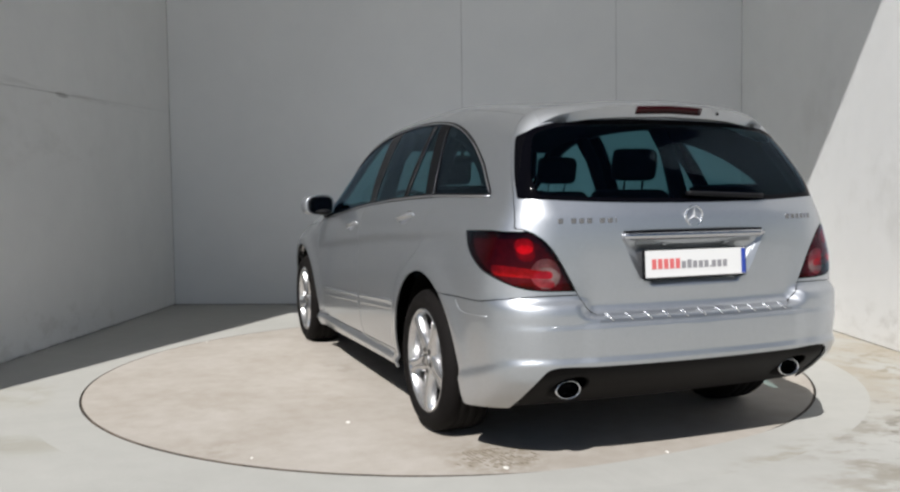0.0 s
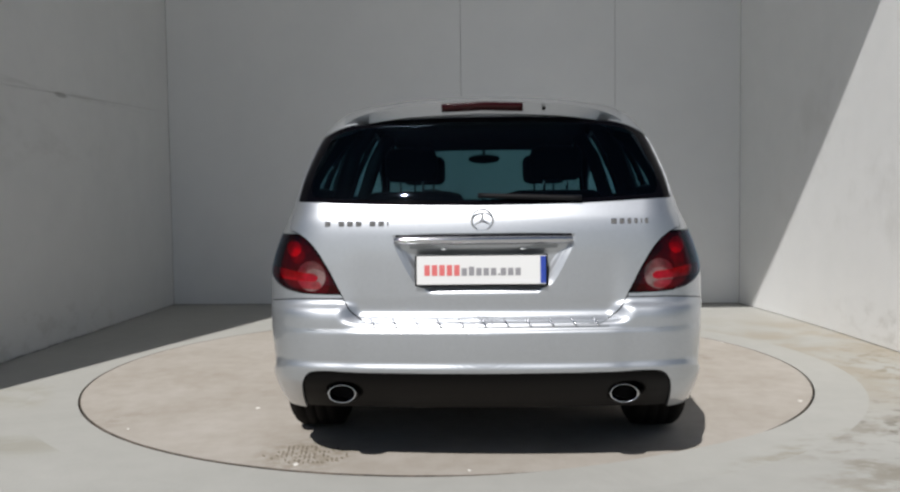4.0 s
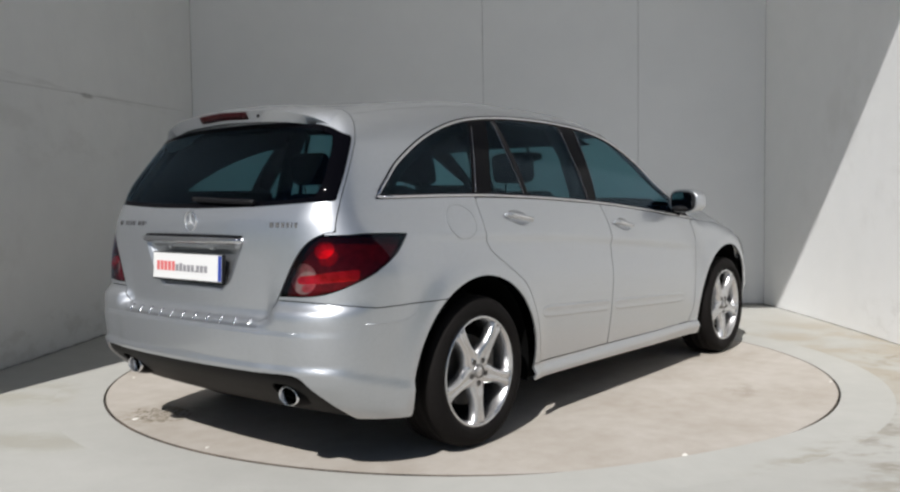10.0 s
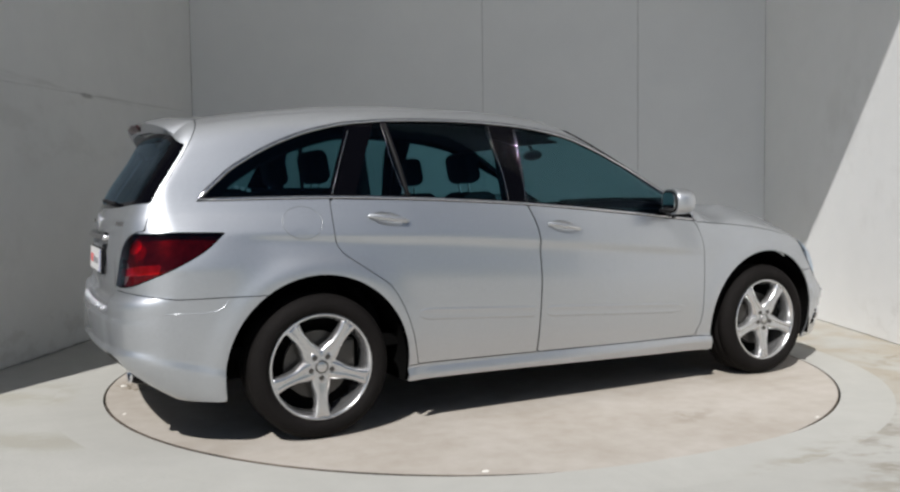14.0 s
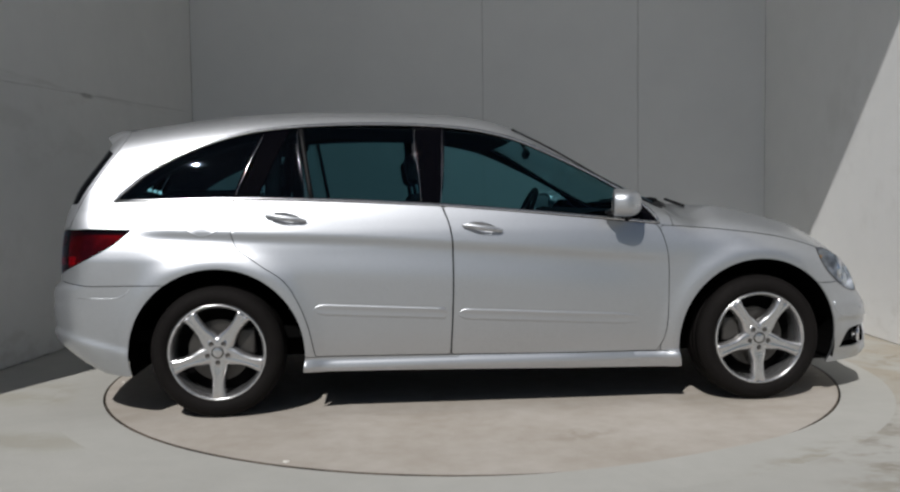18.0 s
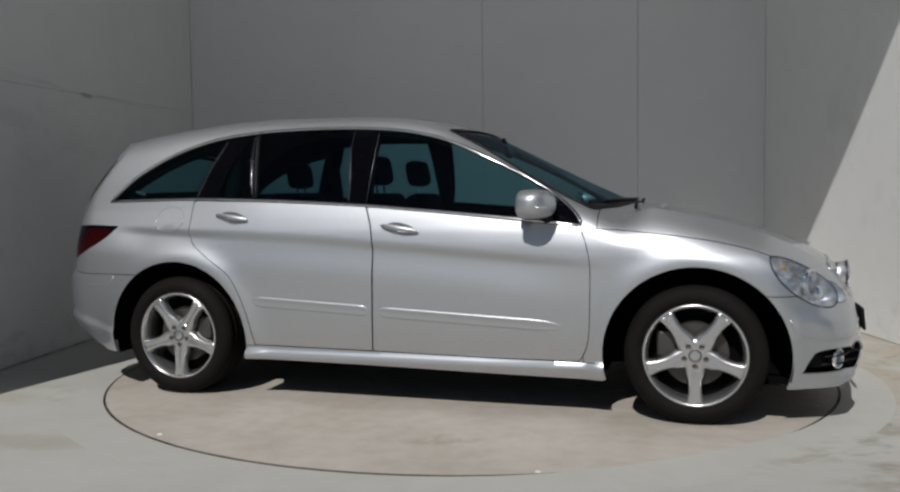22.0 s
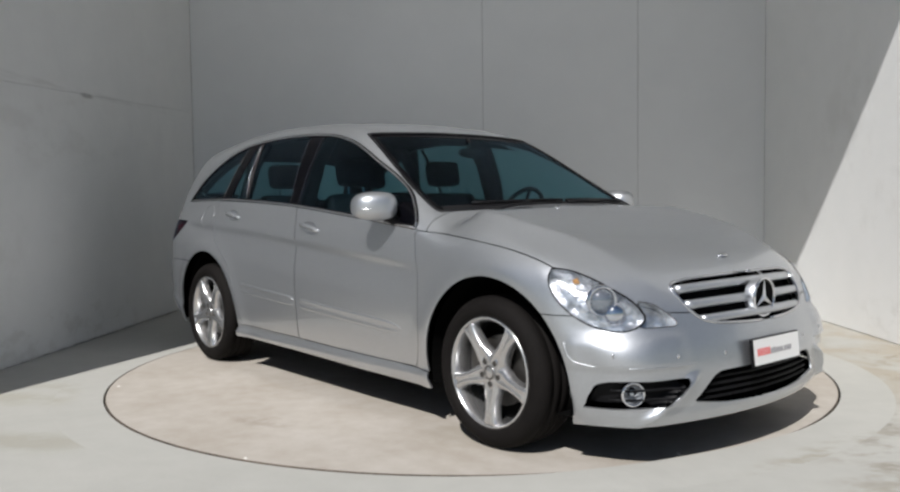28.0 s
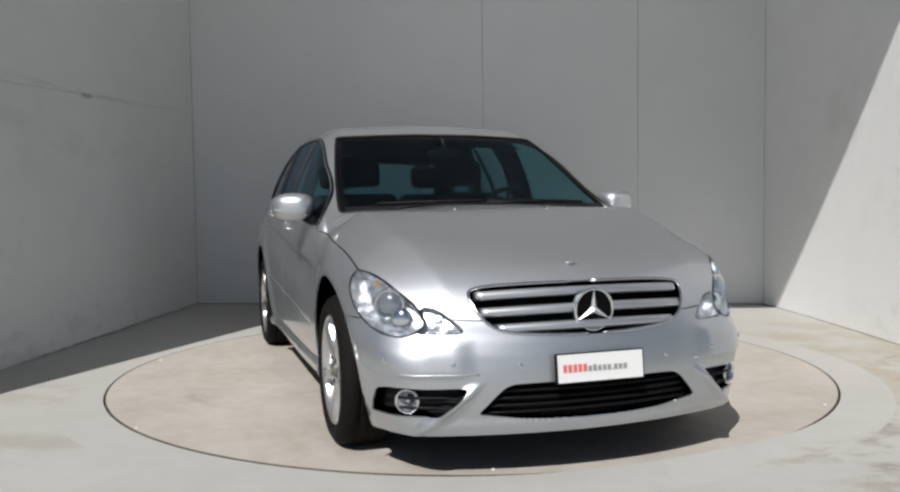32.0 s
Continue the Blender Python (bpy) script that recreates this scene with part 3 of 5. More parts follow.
AXLE, WHEEL_Z, GAP = 1.49, 0.352, 0.0022


def skin_panel(name, pieces, mat, parent=car, label="", thick=0.009, shift=0.0, mirrored=True, flip=False, rim_only=False):
    """A panel from cut pieces of the left half. mirrored: one panel across the middle; flip: the same on the right side alone."""
    verts, tris = pieces
    if not len(tris):
        return None
    bm = bmesh.new()
    sides = (1, -1) if mirrored else (-1,) if flip else (1,)
    for s in sides:
        vs = [bm.verts.new((x, s * y, z)) for x, y, z in verts]
        for a, b, c in tris:
            try:
                bm.faces.new((vs[a], vs[b], vs[c]) if s > 0 else (vs[c], vs[b], vs[a]))
            except ValueError:
                pass
    bmesh.ops.remove_doubles(bm, verts=bm.verts, dist=0.0004)
    bmesh.ops.dissolve_degenerate(bm, edges=bm.edges, dist=0.0002)
    bm.normal_update()
    if shift:
        moved = [(v, v.co + v.normal * shift) for v in bm.verts]
        for v, co in moved:
            v.co = co
    if thick:
        rim = [e for e in bm.edges if e.is_boundary]
        faces = list(bm.faces) if rim_only else []
        normals = {v: v.normal.copy() for e in rim for v in e.verts}
        made = bmesh.ops.extrude_edge_only(bm, edges=rim)["geom"]
        for e in rim:
            e.smooth = False
        for v in [g for g in made if isinstance(g, bmesh.types.BMVert)]:
            near = min((w for e in v.link_edges for w in e.verts if w in normals), key=lambda w: (w.co - v.co).length, default=None)
            if near:
                v.co = v.co - normals[near] * thick
        if faces:
            bmesh.ops.delete(bm, geom=faces, context="FACES")
    return part(name, bm, mat, parent, label, True)


def shell():
    g = skin_grid()
    n, m = g.shape[:2]
    i, j = np.meshgrid(np.arange(n - 1), np.arange(m - 1), indexing="ij")
    a, b, c, d = i * m + j, (i + 1) * m + j, (i + 1) * m + j + 1, i * m + j + 1
    tris = np.concatenate([np.stack([a, c, b], -1).reshape(-1, 3), np.stack([a, d, c], -1).reshape(-1, 3)])
    return g.reshape(-1, 3), tris


def split(rest, f, gap=GAP):
    """The panel inside f and what is left outside it, with a gap between them."""
    verts, tris = rest
    v = f(verts)
    inner = cut(verts, tris, v + gap)[0]
    outer = cut(verts, tris, v - gap)[1]
    return inner, outer


# outlines: side view (x, z), rear view and front view (y, z), top view (x, y)
DLO = outline([(-2.03, 1.160), (-2.03, 1.160), (-1.938, 1.243), (-1.854, 1.312), (-1.689, 1.406), (-1.525, 1.474), (-1.362, 1.521), (-1.199, 1.548), (-0.95, 1.568), (-0.65, 1.574), (-0.393, 1.567),
               (-0.135, 1.545), (0.089, 1.498), (0.25, 1.438), (0.41, 1.363), (0.571, 1.284), (0.731, 1.192), (0.828, 1.120), (0.892, 1.058), (0.925, 1.003), (0.925, 1.003), (0.676, 1.030), (0.394, 1.058), (0.08, 1.087), (-0.281, 1.117),
               (-0.705, 1.143), (-1.019, 1.156), (-1.334, 1.165), (-1.649, 1.165)])
QUARTER = np.array([(-2.2, 1.0), (-2.2, 1.7), (-1.235, 1.7), (-1.262, 1.52), (-1.343, 1.346), (-1.408, 1.179), (-1.44, 1.0)])
REAR_PANE = np.array([(-1.30, 1.0), (-1.275, 1.165), (-1.20, 1.347), (-1.11, 1.54), (-1.08, 1.7), (-0.435, 1.7), (-0.43, 1.56), (-0.395, 1.14), (-0.38, 1.0)])
FRONT_PANE = np.array([(-0.29, 1.0), (-0.292, 1.12), (-0.268, 1.231), (-0.252, 1.461), (-0.248, 1.7), (1.2, 1.7), (1.2, 1.12), (0.74, 1.14), (0.66, 1.02), (0.655, 0.9)])
WINDSCREEN = outline([(0.215, -0.3), (0.215, 0.0), (0.20, 0.35), (0.165, 0.59), (0.145, 0.648), (0.145, 0.648), (0.30, 0.684), (0.60, 0.742), (0.90, 0.785), (0.97, 0.782), (0.97, 0.782), (1.08, 0.52), (1.155, 0.2), (1.165, 0.0), (1.165, -0.3)], 6)
REAR_WINDOW = outline([(-0.3, 1.500), (0.0, 1.502), (0.213, 1.501), (0.456, 1.490), (0.60, 1.468), (0.70, 1.425), (1.0, 1.28), (1.0, 1.28), (1.0, 1.160), (1.0, 1.160), (0.782, 1.146), (0.4, 1.127), (0.0, 1.121), (-0.3, 1.122)], 6)
TAILGATE = outline([(-0.3, 1.9), (-0.3, 1.9), (1.2, 1.9), (1.2, 1.9), (1.2, 1.02), (1.2, 1.02), (0.85, 1.02), (0.781, 1.016), (0.708, 0.966), (0.645, 0.875), (0.575, 0.743), (0.54, 0.69), (0.48, 0.652), (0.40, 0.643), (0.0, 0.640), (-0.3, 0.640)], 6)
gate_edge = spline([0.60, 0.98, 1.01, 1.147, 1.29, 1.43, 1.525, 1.7], [-1.9, -2.255, -2.262, -2.211, -2.125, -2.036, -1.990, -1.96])
TAIL_LAMP = outline([(1.1, 1.03), (1.1, 1.03), (0.854, 1.022), (0.781, 1.014), (0.712, 0.966), (0.652, 0.88), (0.580, 0.755), (0.580, 0.755), (0.70, 0.755), (0.80, 0.757), (0.90, 0.76), (1.1, 0.76), (1.1, 0.76)], 6)
TAIL_LAMP_SIDE = outline([(-2.6, 1.02), (-2.6, 1.02), (-2.264, 1.010), (-2.142, 1.014), (-1.925, 1.008), (-1.925, 1.008), (-2.017, 0.930), (-2.14, 0.862), (-2.25, 0.811), (-2.31, 0.781), (-2.345, 0.768), (-2.40, 0.755), (-2.6, 0.70), (-2.6, 0.70)], 6)
FRONT_DOOR = outline([(-0.281, 1.112), (-0.281, 1.112), (-0.257, 1.051), (-0.239, 0.989), (-0.228, 0.895), (-0.228, 0.677), (-0.234, 0.489), (-0.243, 0.305), (-0.243, 0.305), (0.34, 0.296), (0.91, 0.292), (0.91, 0.292),
                      (0.945, 0.36), (0.962, 0.444), (0.968, 0.600), (0.968, 0.788), (0.950, 0.897), (0.925, 0.968), (0.90, 0.999), (0.90, 0.999), (0.676, 1.022), (0.394, 1.050), (0.08, 1.080)], 6)
REAR_DOOR = outline([(-1.406, 1.158), (-1.406, 1.158), (-1.406, 1.009), (-1.401, 0.956), (-1.375, 0.902), (-1.326, 0.862), (-1.234, 0.798), (-1.126, 0.719), (-1.051, 0.592), (-1.007, 0.466), (-0.979, 0.330), (-0.96, 0.313), (-0.96, 0.313), (-0.6, 0.309),
                     (-0.247, 0.305), (-0.247, 0.305), (-0.238, 0.489), (-0.232, 0.677), (-0.232, 0.895), (-0.243, 0.989), (-0.261, 1.051), (-0.285, 1.112), (-0.285, 1.112), (-0.705, 1.135), (-1.019, 1.148)], 6)
HEADLAMP = outline([(1.84, 0.850), (1.84, 0.850), (1.846, 0.80), (1.888, 0.728), (1.964, 0.658), (2.045, 0.612), (2.122, 0.593), (2.161, 0.605), (2.174, 0.64), (2.150, 0.685), (2.10, 0.735), (2.0, 0.800), (1.912, 0.838)], 6)
INNER_LAMP = outline([(0.690, 0.712), (0.690, 0.712), (0.627, 0.696), (0.555, 0.632), (0.552, 0.610), (0.60, 0.606), (0.70, 0.606), (0.73, 0.62), (0.73, 0.62)], 6)
GRILLE = outline([(-0.2, 0.797), (0.0, 0.797), (0.276, 0.793), (0.44, 0.783), (0.498, 0.760), (0.485, 0.700), (0.44, 0.640), (0.36, 0.608), (0.2, 0.595), (0.0, 0.590), (-0.2, 0.592)], 6)
INTAKE = outline([(-0.2, 0.408), (0.0, 0.408), (0.30, 0.405), (0.385, 0.395), (0.44, 0.35), (0.50, 0.285), (0.50, 0.285), (0.30, 0.262), (0.0, 0.255), (-0.2, 0.257)], 6)
FOG_VENT = outline([(0.845, 0.388), (0.868, 0.34), (0.868, 0.285), (0.850, 0.272), (0.66, 0.284), (0.66, 0.284), (0.60, 0.335), (0.548, 0.392), (0.548, 0.392), (0.70, 0.390)], 6)
DIFFUSER = outline([(-0.3, 0.447), (0.0, 0.447), (0.5, 0.449), (0.68, 0.453), (0.735, 0.430), (0.765, 0.36), (0.79, 0.22), (0.79, 0.22), (0.79, 0.0), (0.79, 0.0), (-0.3, 0.0), (-0.3, 0.0)], 4)
PLATE_RECESS = outline([(-0.2, 0.785), (0.0, 0.785), (0.22, 0.786), (0.272, 0.800), (0.30, 0.835), (0.335, 0.90), (0.366, 0.965), (0.372, 1.005), (0.372, 1.005), (0.2, 1.010), (0.0, 1.010), (-0.2, 1.010)], 6)
TAIL_BAR = outline([(0.69, 0.845), (0.75, 0.853), (0.82, 0.865), (0.90, 0.875), (0.90, 0.875), (0.90, 0.832), (0.90, 0.832), (0.82, 0.824), (0.74, 0.818), (0.69, 0.818)], 5)
hood_line = spline([0.9, 1.153, 1.342, 1.562, 1.74, 1.84, 2.0, 2.10, 2.17, 2.25, 2.5], [0.995, 0.976, 0.957, 0.926, 0.886, 0.852, 0.78, 0.715, 0.672, 0.655, 0.655])
floor_line = spline([-2.6, -2.1, -1.9, -1.05, 1.05, 1.9, 2.1, 2.6], [0.25, 0.24, 0.232, 0.232, 0.198, 0.185, 0.19, 0.20])

from_side = lambda poly: lambda v: inside_of(poly, v[:, 0], v[:, 2])
from_end = lambda poly, x: lambda v: np.maximum(inside_of(poly, v[:, 1], v[:, 2]), (v[:, 0] - x) if x < 0 else (x - v[:, 0]))


def tail_lamp_shape(v):
    return np.maximum(np.maximum(inside_of(TAIL_LAMP, v[:, 1], v[:, 2]), inside_of(TAIL_LAMP_SIDE, v[:, 0], v[:, 2])), v[:, 0] + 1.8)


def head_lamp_shape(v):
    return np.maximum(inside_of(HEADLAMP, v[:, 0], v[:, 2]), 1.7 - v[:, 0])


def arches(v):
    return np.minimum(np.hypot(v[:, 0] - AXLE, v[:, 2] - 0.338), np.hypot(v[:, 0] + AXLE, v[:, 2] - 0.338)) - 0.46


def both(name, pieces, mat, label="", **more):
    """The same panel on the left side and on the right."""
    return [skin_panel(name, pieces, mat, car, label, mirrored=False, flip=f, **more) for f in (False, True)]


def build_body():
    rest = shell()
    rest = cut(*rest, np.minimum(rest[0][:, 2] - floor_line(rest[0][:, 0]), arches(rest[0])))[1]
    side_glass, rest = split(rest, from_side(DLO), 0.0)
    screen, rest = split(rest, lambda v: np.maximum(inside_of(WINDSCREEN, v[:, 0], v[:, 1]), 1.02 - v[:, 2]), 0.0)
    back_glass, rest = split(rest, lambda v: np.maximum(from_end(REAR_WINDOW, -1.9)(v), (v[:, 0] - gate_edge(v[:, 2]) + 0.015)), 0.0)
    lamp, rest = split(rest, tail_lamp_shape)
    head, rest = split(rest, head_lamp_shape)
    inner_head, rest = split(rest, from_end(INNER_LAMP, 1.9))
    grille, rest = split(rest, from_end(GRILLE, 1.9))
    intake, rest = split(rest, from_end(INTAKE, 1.9))
    fog, rest = split(rest, from_end(FOG_VENT, 1.85))
    well = lambda x, z, dz: lambda v: (np.hypot((v[:, 0] - x) / 0.086, (v[:, 2] - z - dz * (v[:, 0] - x)) / 0.034) - 1) * 0.034
    tip_hole = lambda y0: lambda v: np.maximum((np.hypot((v[:, 1] - y0) / 0.067, (v[:, 2] - 0.347) / 0.050) - 1) * 0.05, v[:, 0] + 1.95)
    lining = split(rest, from_end(PLATE_RECESS, -2.0), 0.0)[1]
    lining = split(lining, tip_hole(0.587), 0.0)[1]
    for spot in ((-0.068, 0.988, -0.155), (-1.12, 1.054, -0.14)):
        lining = split(lining, well(*spot), 0.0)[1]
    skin_panel("inner_shell", lining, LINER, thick=0, shift=-0.013, label="dark inner shell")
    # thick inner trim round the rearmost side windows
    whole = shell()
    rear_trim = cut(*whole, np.maximum.reduce([-(inside_of(DLO, whole[0][:, 0], whole[0][:, 2]) + 0.05), whole[0][:, 0] + 1.26, 1.06 - whole[0][:, 2], gate_edge(whole[0][:, 2]) + 0.03 - whole[0][:, 0], 0.45 - whole[0][:, 1]]))[0]
    both("pillar_trim", rear_trim, SEAT, "dark inner pillar trim", thick=-0.042, shift=-0.05)
    diffuser, rest = split(rest, from_end(DIFFUSER, -1.95))
    for y in (0.598, 0.575):
        diffuser = split(diffuser, tip_hole(y), 0.0)[1]
    gate, rest = split(rest, lambda v: np.maximum(from_end(TAILGATE, -1.9)(v), v[:, 0] - gate_edge(v[:, 2])))
    front_door, rest = split(rest, from_side(FRONT_DOOR))
    rear_door, rest = split(rest, from_side(REAR_DOOR))
    hood, rest = split(rest, lambda v: np.maximum(hood_line(v[:, 0]) - v[:, 2], np.maximum(1.0 - v[:, 0], (1.165 - 0.32 * v[:, 1] ** 2) - v[:, 0])))
    front_bumper, rest = split(rest, lambda v: np.maximum(v[:, 2] - np.where(v[:, 0] > 2.1, 0.67, 0.655), 1.5 - v[:, 0]))
    rear_bumper, rest = split(rest, lambda v: np.maximum(v[:, 2] - (0.716 + 0.03 * np.clip((-v[:, 0] - 2.15) / 0.2, 0, 1)), v[:, 0] + 1.5))
    roof, rest = split(rest, lambda v: np.maximum(np.maximum(v[:, 1] - 0.628, v[:, 0] - 0.3), 1.45 - v[:, 2]), 0.0008)
    sill, rest = split(rest, lambda v: np.maximum(v[:, 2] - (0.30 - 0.012 * v[:, 0]), np.abs(v[:, 0]) - 1.06))
    fender, rest = split(rest, lambda v: np.maximum(0.93 - v[:, 0], v[:, 2] - hood_line(v[:, 0])))
    front_door = split(front_door, well(-0.068, 0.988, -0.155), 0.0)[1]
    rear_door = split(rear_door, well(-1.12, 1.054, -0.14), 0.0)[1]
    skin_panel("roof", roof, PAINT)
    skin_panel("headliner", roof, SEAT, thick=0, shift=-0.075, label="dark headliner")
    skin_panel("bonnet", hood, PAINT)
    # the scooped recess for the plate, its floor sunk below the bar and rising to a lip
    hollow, gate = split(gate, from_end(PLATE_RECESS, -2.0), 0.0)
    inner, edge = split(hollow, lambda v: from_end(PLATE_RECESS, -2.0)(v) + 0.022, 0.0)
    for verts, tris in (inner, edge):
        d = inside_of(PLATE_RECESS, verts[:, 1], verts[:, 2])
        verts[:, 0] += np.clip(-d, 0, 0.022) * 0.45
    skin_panel("tailgate", gate, PAINT)
    skin_panel("plate_recess", inner, PAINT, thick=0)
    skin_panel("recess_edge", edge, PAINT, thick=0)
    skin_panel("front_bumper", front_bumper, PAINT)
    skin_panel("rear_bumper", rear_bumper, PAINT)
    skin_panel("rear_diffuser", diffuser, DIFFUSE_BLACK, label="dark grey plastic lower bumper", shift=-0.012)
    both("front_door", front_door, PAINT)
    both("rear_door", rear_door, PAINT)
    both("front_wing", fender, PAINT)
    both("sill", sill, PAINT)
    both("side_panel", rest, PAINT)
    screen, border = split(screen, lambda v: inside_of(WINDSCREEN, v[:, 0], v[:, 1]) + 0.032, 0.0)
    skin_panel("window_border", border, GLOSS, thick=0, shift=-0.004, label="black border of the windscreen")
    skin_panel("windscreen", screen, SCREEN, thick=0, shift=-0.004, label="lightly tinted windscreen")
    back_glass, border = split(back_glass, lambda v: np.maximum(from_end(REAR_WINDOW, -1.9)(v) + 0.022, v[:, 0] - gate_edge(v[:, 2]) + 0.075), 0.0)
    skin_panel("window_border", border, GLOSS, thick=0, shift=-0.003, label="black border of the rear window")
    skin_panel("rear_window", back_glass, PRIVACY, thick=0, shift=-0.003, label="dark tinted rear window")
    quarter, left = split(side_glass, from_side(QUARTER), 0.0)
    pane, left = split(left, from_side(REAR_PANE), 0.0)
    front_pane, posts = split(left, from_side(FRONT_PANE), 0.0)
    both("quarter_window", quarter, PRIVACY, thick=0, shift=-0.005)
    both("rear_door_window", pane, PRIVACY, thick=0, shift=-0.005)
    both("front_door_window", front_pane, GLASS, thick=0, shift=-0.005)
    for lo, hi in ((-2.2, -0.8), (-0.8, 0.2), (0.2, 1.2)):
        one = cut(*posts, np.abs(posts[0][:, 0] - (lo + hi) / 2) - (hi - lo) / 2)[0]
        both("window_post", one, GLOSS, "gloss black window post", thick=0.012, shift=-0.004)
    # tail lamp: dark red cover with a clear round lens, a bright bar and a round lamp in it
    ring = lambda y, z, r: lambda v: np.hypot(v[:, 1] - y, v[:, 2] - z) - r
    whole_lamp = lamp
    disc_piece, lamp = split(lamp, ring(0.712, 0.838, 0.062), 0.0)
    bar_piece, lamp = split(lamp, lambda v: inside_of(TAIL_BAR, v[:, 1], v[:, 2]), 0.0)
    glow_piece, lamp = split(lamp, ring(0.79, 0.952, 0.034), 0.0)
    bar_on_disc, disc_piece = split(disc_piece, lambda v: inside_of(TAIL_BAR, v[:, 1], v[:, 2]), 0.0)
    for k, ob in enumerate(both("tail_lamp", whole_lamp, LAMP_BACK, "dark red tail lamp", thick=0, shift=-0.035)):
        flip = dict(mirrored=False, flip=bool(k), thick=0)
        skin_panel("lamp_rim", whole_lamp, RED_LENS, ob, mirrored=False, flip=bool(k), thick=0.04, rim_only=True)
        skin_panel("red_lens", lamp, RED_GLASS, ob, "dark red lens", **flip)
        skin_panel("reversing_lens", disc_piece, PINK_GLASS, ob, "clear round lens", **flip)
        skin_panel("brake_bar", bar_piece, BRIGHT_GLASS, ob, "bright red bar", **flip)
        skin_panel("brake_bar", bar_on_disc, BRIGHT_GLASS, ob, "bright red bar", **flip)
        skin_panel("rear_light", glow_piece, BRIGHT_GLASS, ob, "bright red round lamp", **flip)
    for k, ob in enumerate(both("headlamp", head, REFLECTOR, "bright silvery headlamp housing", thick=0, shift=-0.055)):
        s = -1 if k else 1
        skin_panel("lamp_rim", head, REFLECTOR, ob, mirrored=False, flip=bool(k), thick=0.06, rim_only=True)
        skin_panel("headlamp_lens", head, LENS, ob, "clear lens", mirrored=False, flip=bool(k), thick=0, shift=0.001)
        for name, (x, y, z), r, mat in (("projector", (2.032, 0.795, 0.715), 0.052, PROJECTOR), ("reflector_bowl", (2.072, 0.755, 0.655), 0.048, CHROME), ("indicator_bulb", (1.910, 0.806, 0.795), 0.022, AMBER)):
            bm = bmesh.new()
            m = Matrix.Translation((x, s * y, z)) @ Euler((0, 0, s * radians(28))).to_matrix().to_4x4()
            if name == "projector":
                lathe(bm, [(0.068, -0.01), (0.066, 0.012), (0.056, 0.014), (0.052, 0.004)], 28, "X", m)
                part("projector_ring", bm, CHROME, ob, "chrome ring", True)
                bm = bmesh.new()
            made = bmesh.ops.create_uvsphere(bm, u_segments=20, v_segments=12, radius=r)["verts"]
            bmesh.ops.transform(bm, matrix=m @ Matrix.Diagonal((0.6, 1, 1, 1)), verts=made)
            part(name, bm, mat, ob, smooth=True)
    for k, ob in enumerate(both("side_lamp", inner_head, REFLECTOR, "bright silvery side lamp", thick=0, shift=-0.03)):
        skin_panel("lamp_rim", inner_head, REFLECTOR, ob, mirrored=False, flip=bool(k), thick=0.035, rim_only=True)
        skin_panel("side_lens", inner_head, LENS, ob, "clear lens", mirrored=False, flip=bool(k), thick=0, shift=0.001)
    skin_panel("grille_back", grille, LINER, thick=0, shift=-0.05, label="dark depth behind the grille")
    skin_panel("intake_back", intake, LINER, thick=0, shift=-0.045, label="dark air intake")
    both("fog_vent", fog, BLACK, "black fog lamp vent", thick=0, shift=-0.05)



build_body()


# ---- fittings on the skin ----
def chart(us, vs, eye, way, reach, axis):
    """The skin over a regular grid, for quick look-up."""
    u, v = np.meshgrid(us, vs, indexing="ij")
    e = np.stack([np.broadcast_to(c, u.shape).astype(float) for c in eye(u, v)], -1)
    w = np.broadcast_to(np.array(way, float), e.shape)
    table = march(e, w, reach, 20)[..., axis]

    def at(a, b):
        i = min(max((a - us[0]) / (us[1] - us[0]), 0), len(us) - 1.001)
        j = min(max((b - vs[0]) / (vs[1] - vs[0]), 0), len(vs) - 1.001)
        p, q = int(i), int(j)
        f, g = i - p, j - q
        return float((table[p, q] * (1 - g) + table[p, q + 1] * g) * (1 - f) + (table[p + 1, q] * (1 - g) + table[p + 1, q + 1] * g) * f)
    return at


side_chart = chart(np.linspace(-2.3, 2.2, 301), np.linspace(0.2, 1.64, 145), lambda u, v: (u, 0, v), (0, 1, 0), 1.4, 1)
nose_chart = chart(np.linspace(0, 0.9, 91), np.linspace(0.2, 0.86, 111), lambda u, v: (1.6, u, v), (1, 0, 0), 1.4, 0)
tail_chart = chart(np.linspace(0, 0.9, 91), np.linspace(0.2, 1.53, 177), lambda u, v: (-1.6, u, v), (-1, 0, 0), 1.4, 0)
top_chart = chart(np.linspace(-2.3, 2.25, 304), np.linspace(0, 0.8, 65), lambda u, v: (u, v, 0.7), (0, 0, 1), 1.4, 2)


def on_side(x, z, s=1, out=0.0):
    """The point of the flank at x and z on the left (1) or the right (-1) side, moved outwards."""
    return Vector((x, s * (side_chart(x, z) + out), z))


def on_end(y, z, front, out=0.0):
    return Vector((nose_chart(abs(y), z) + out if front else tail_chart(abs(y), z) - out, y, z))


def on_top(x, y, out=0.0):
    return Vector((x, y, top_chart(x, abs(y)) + out))


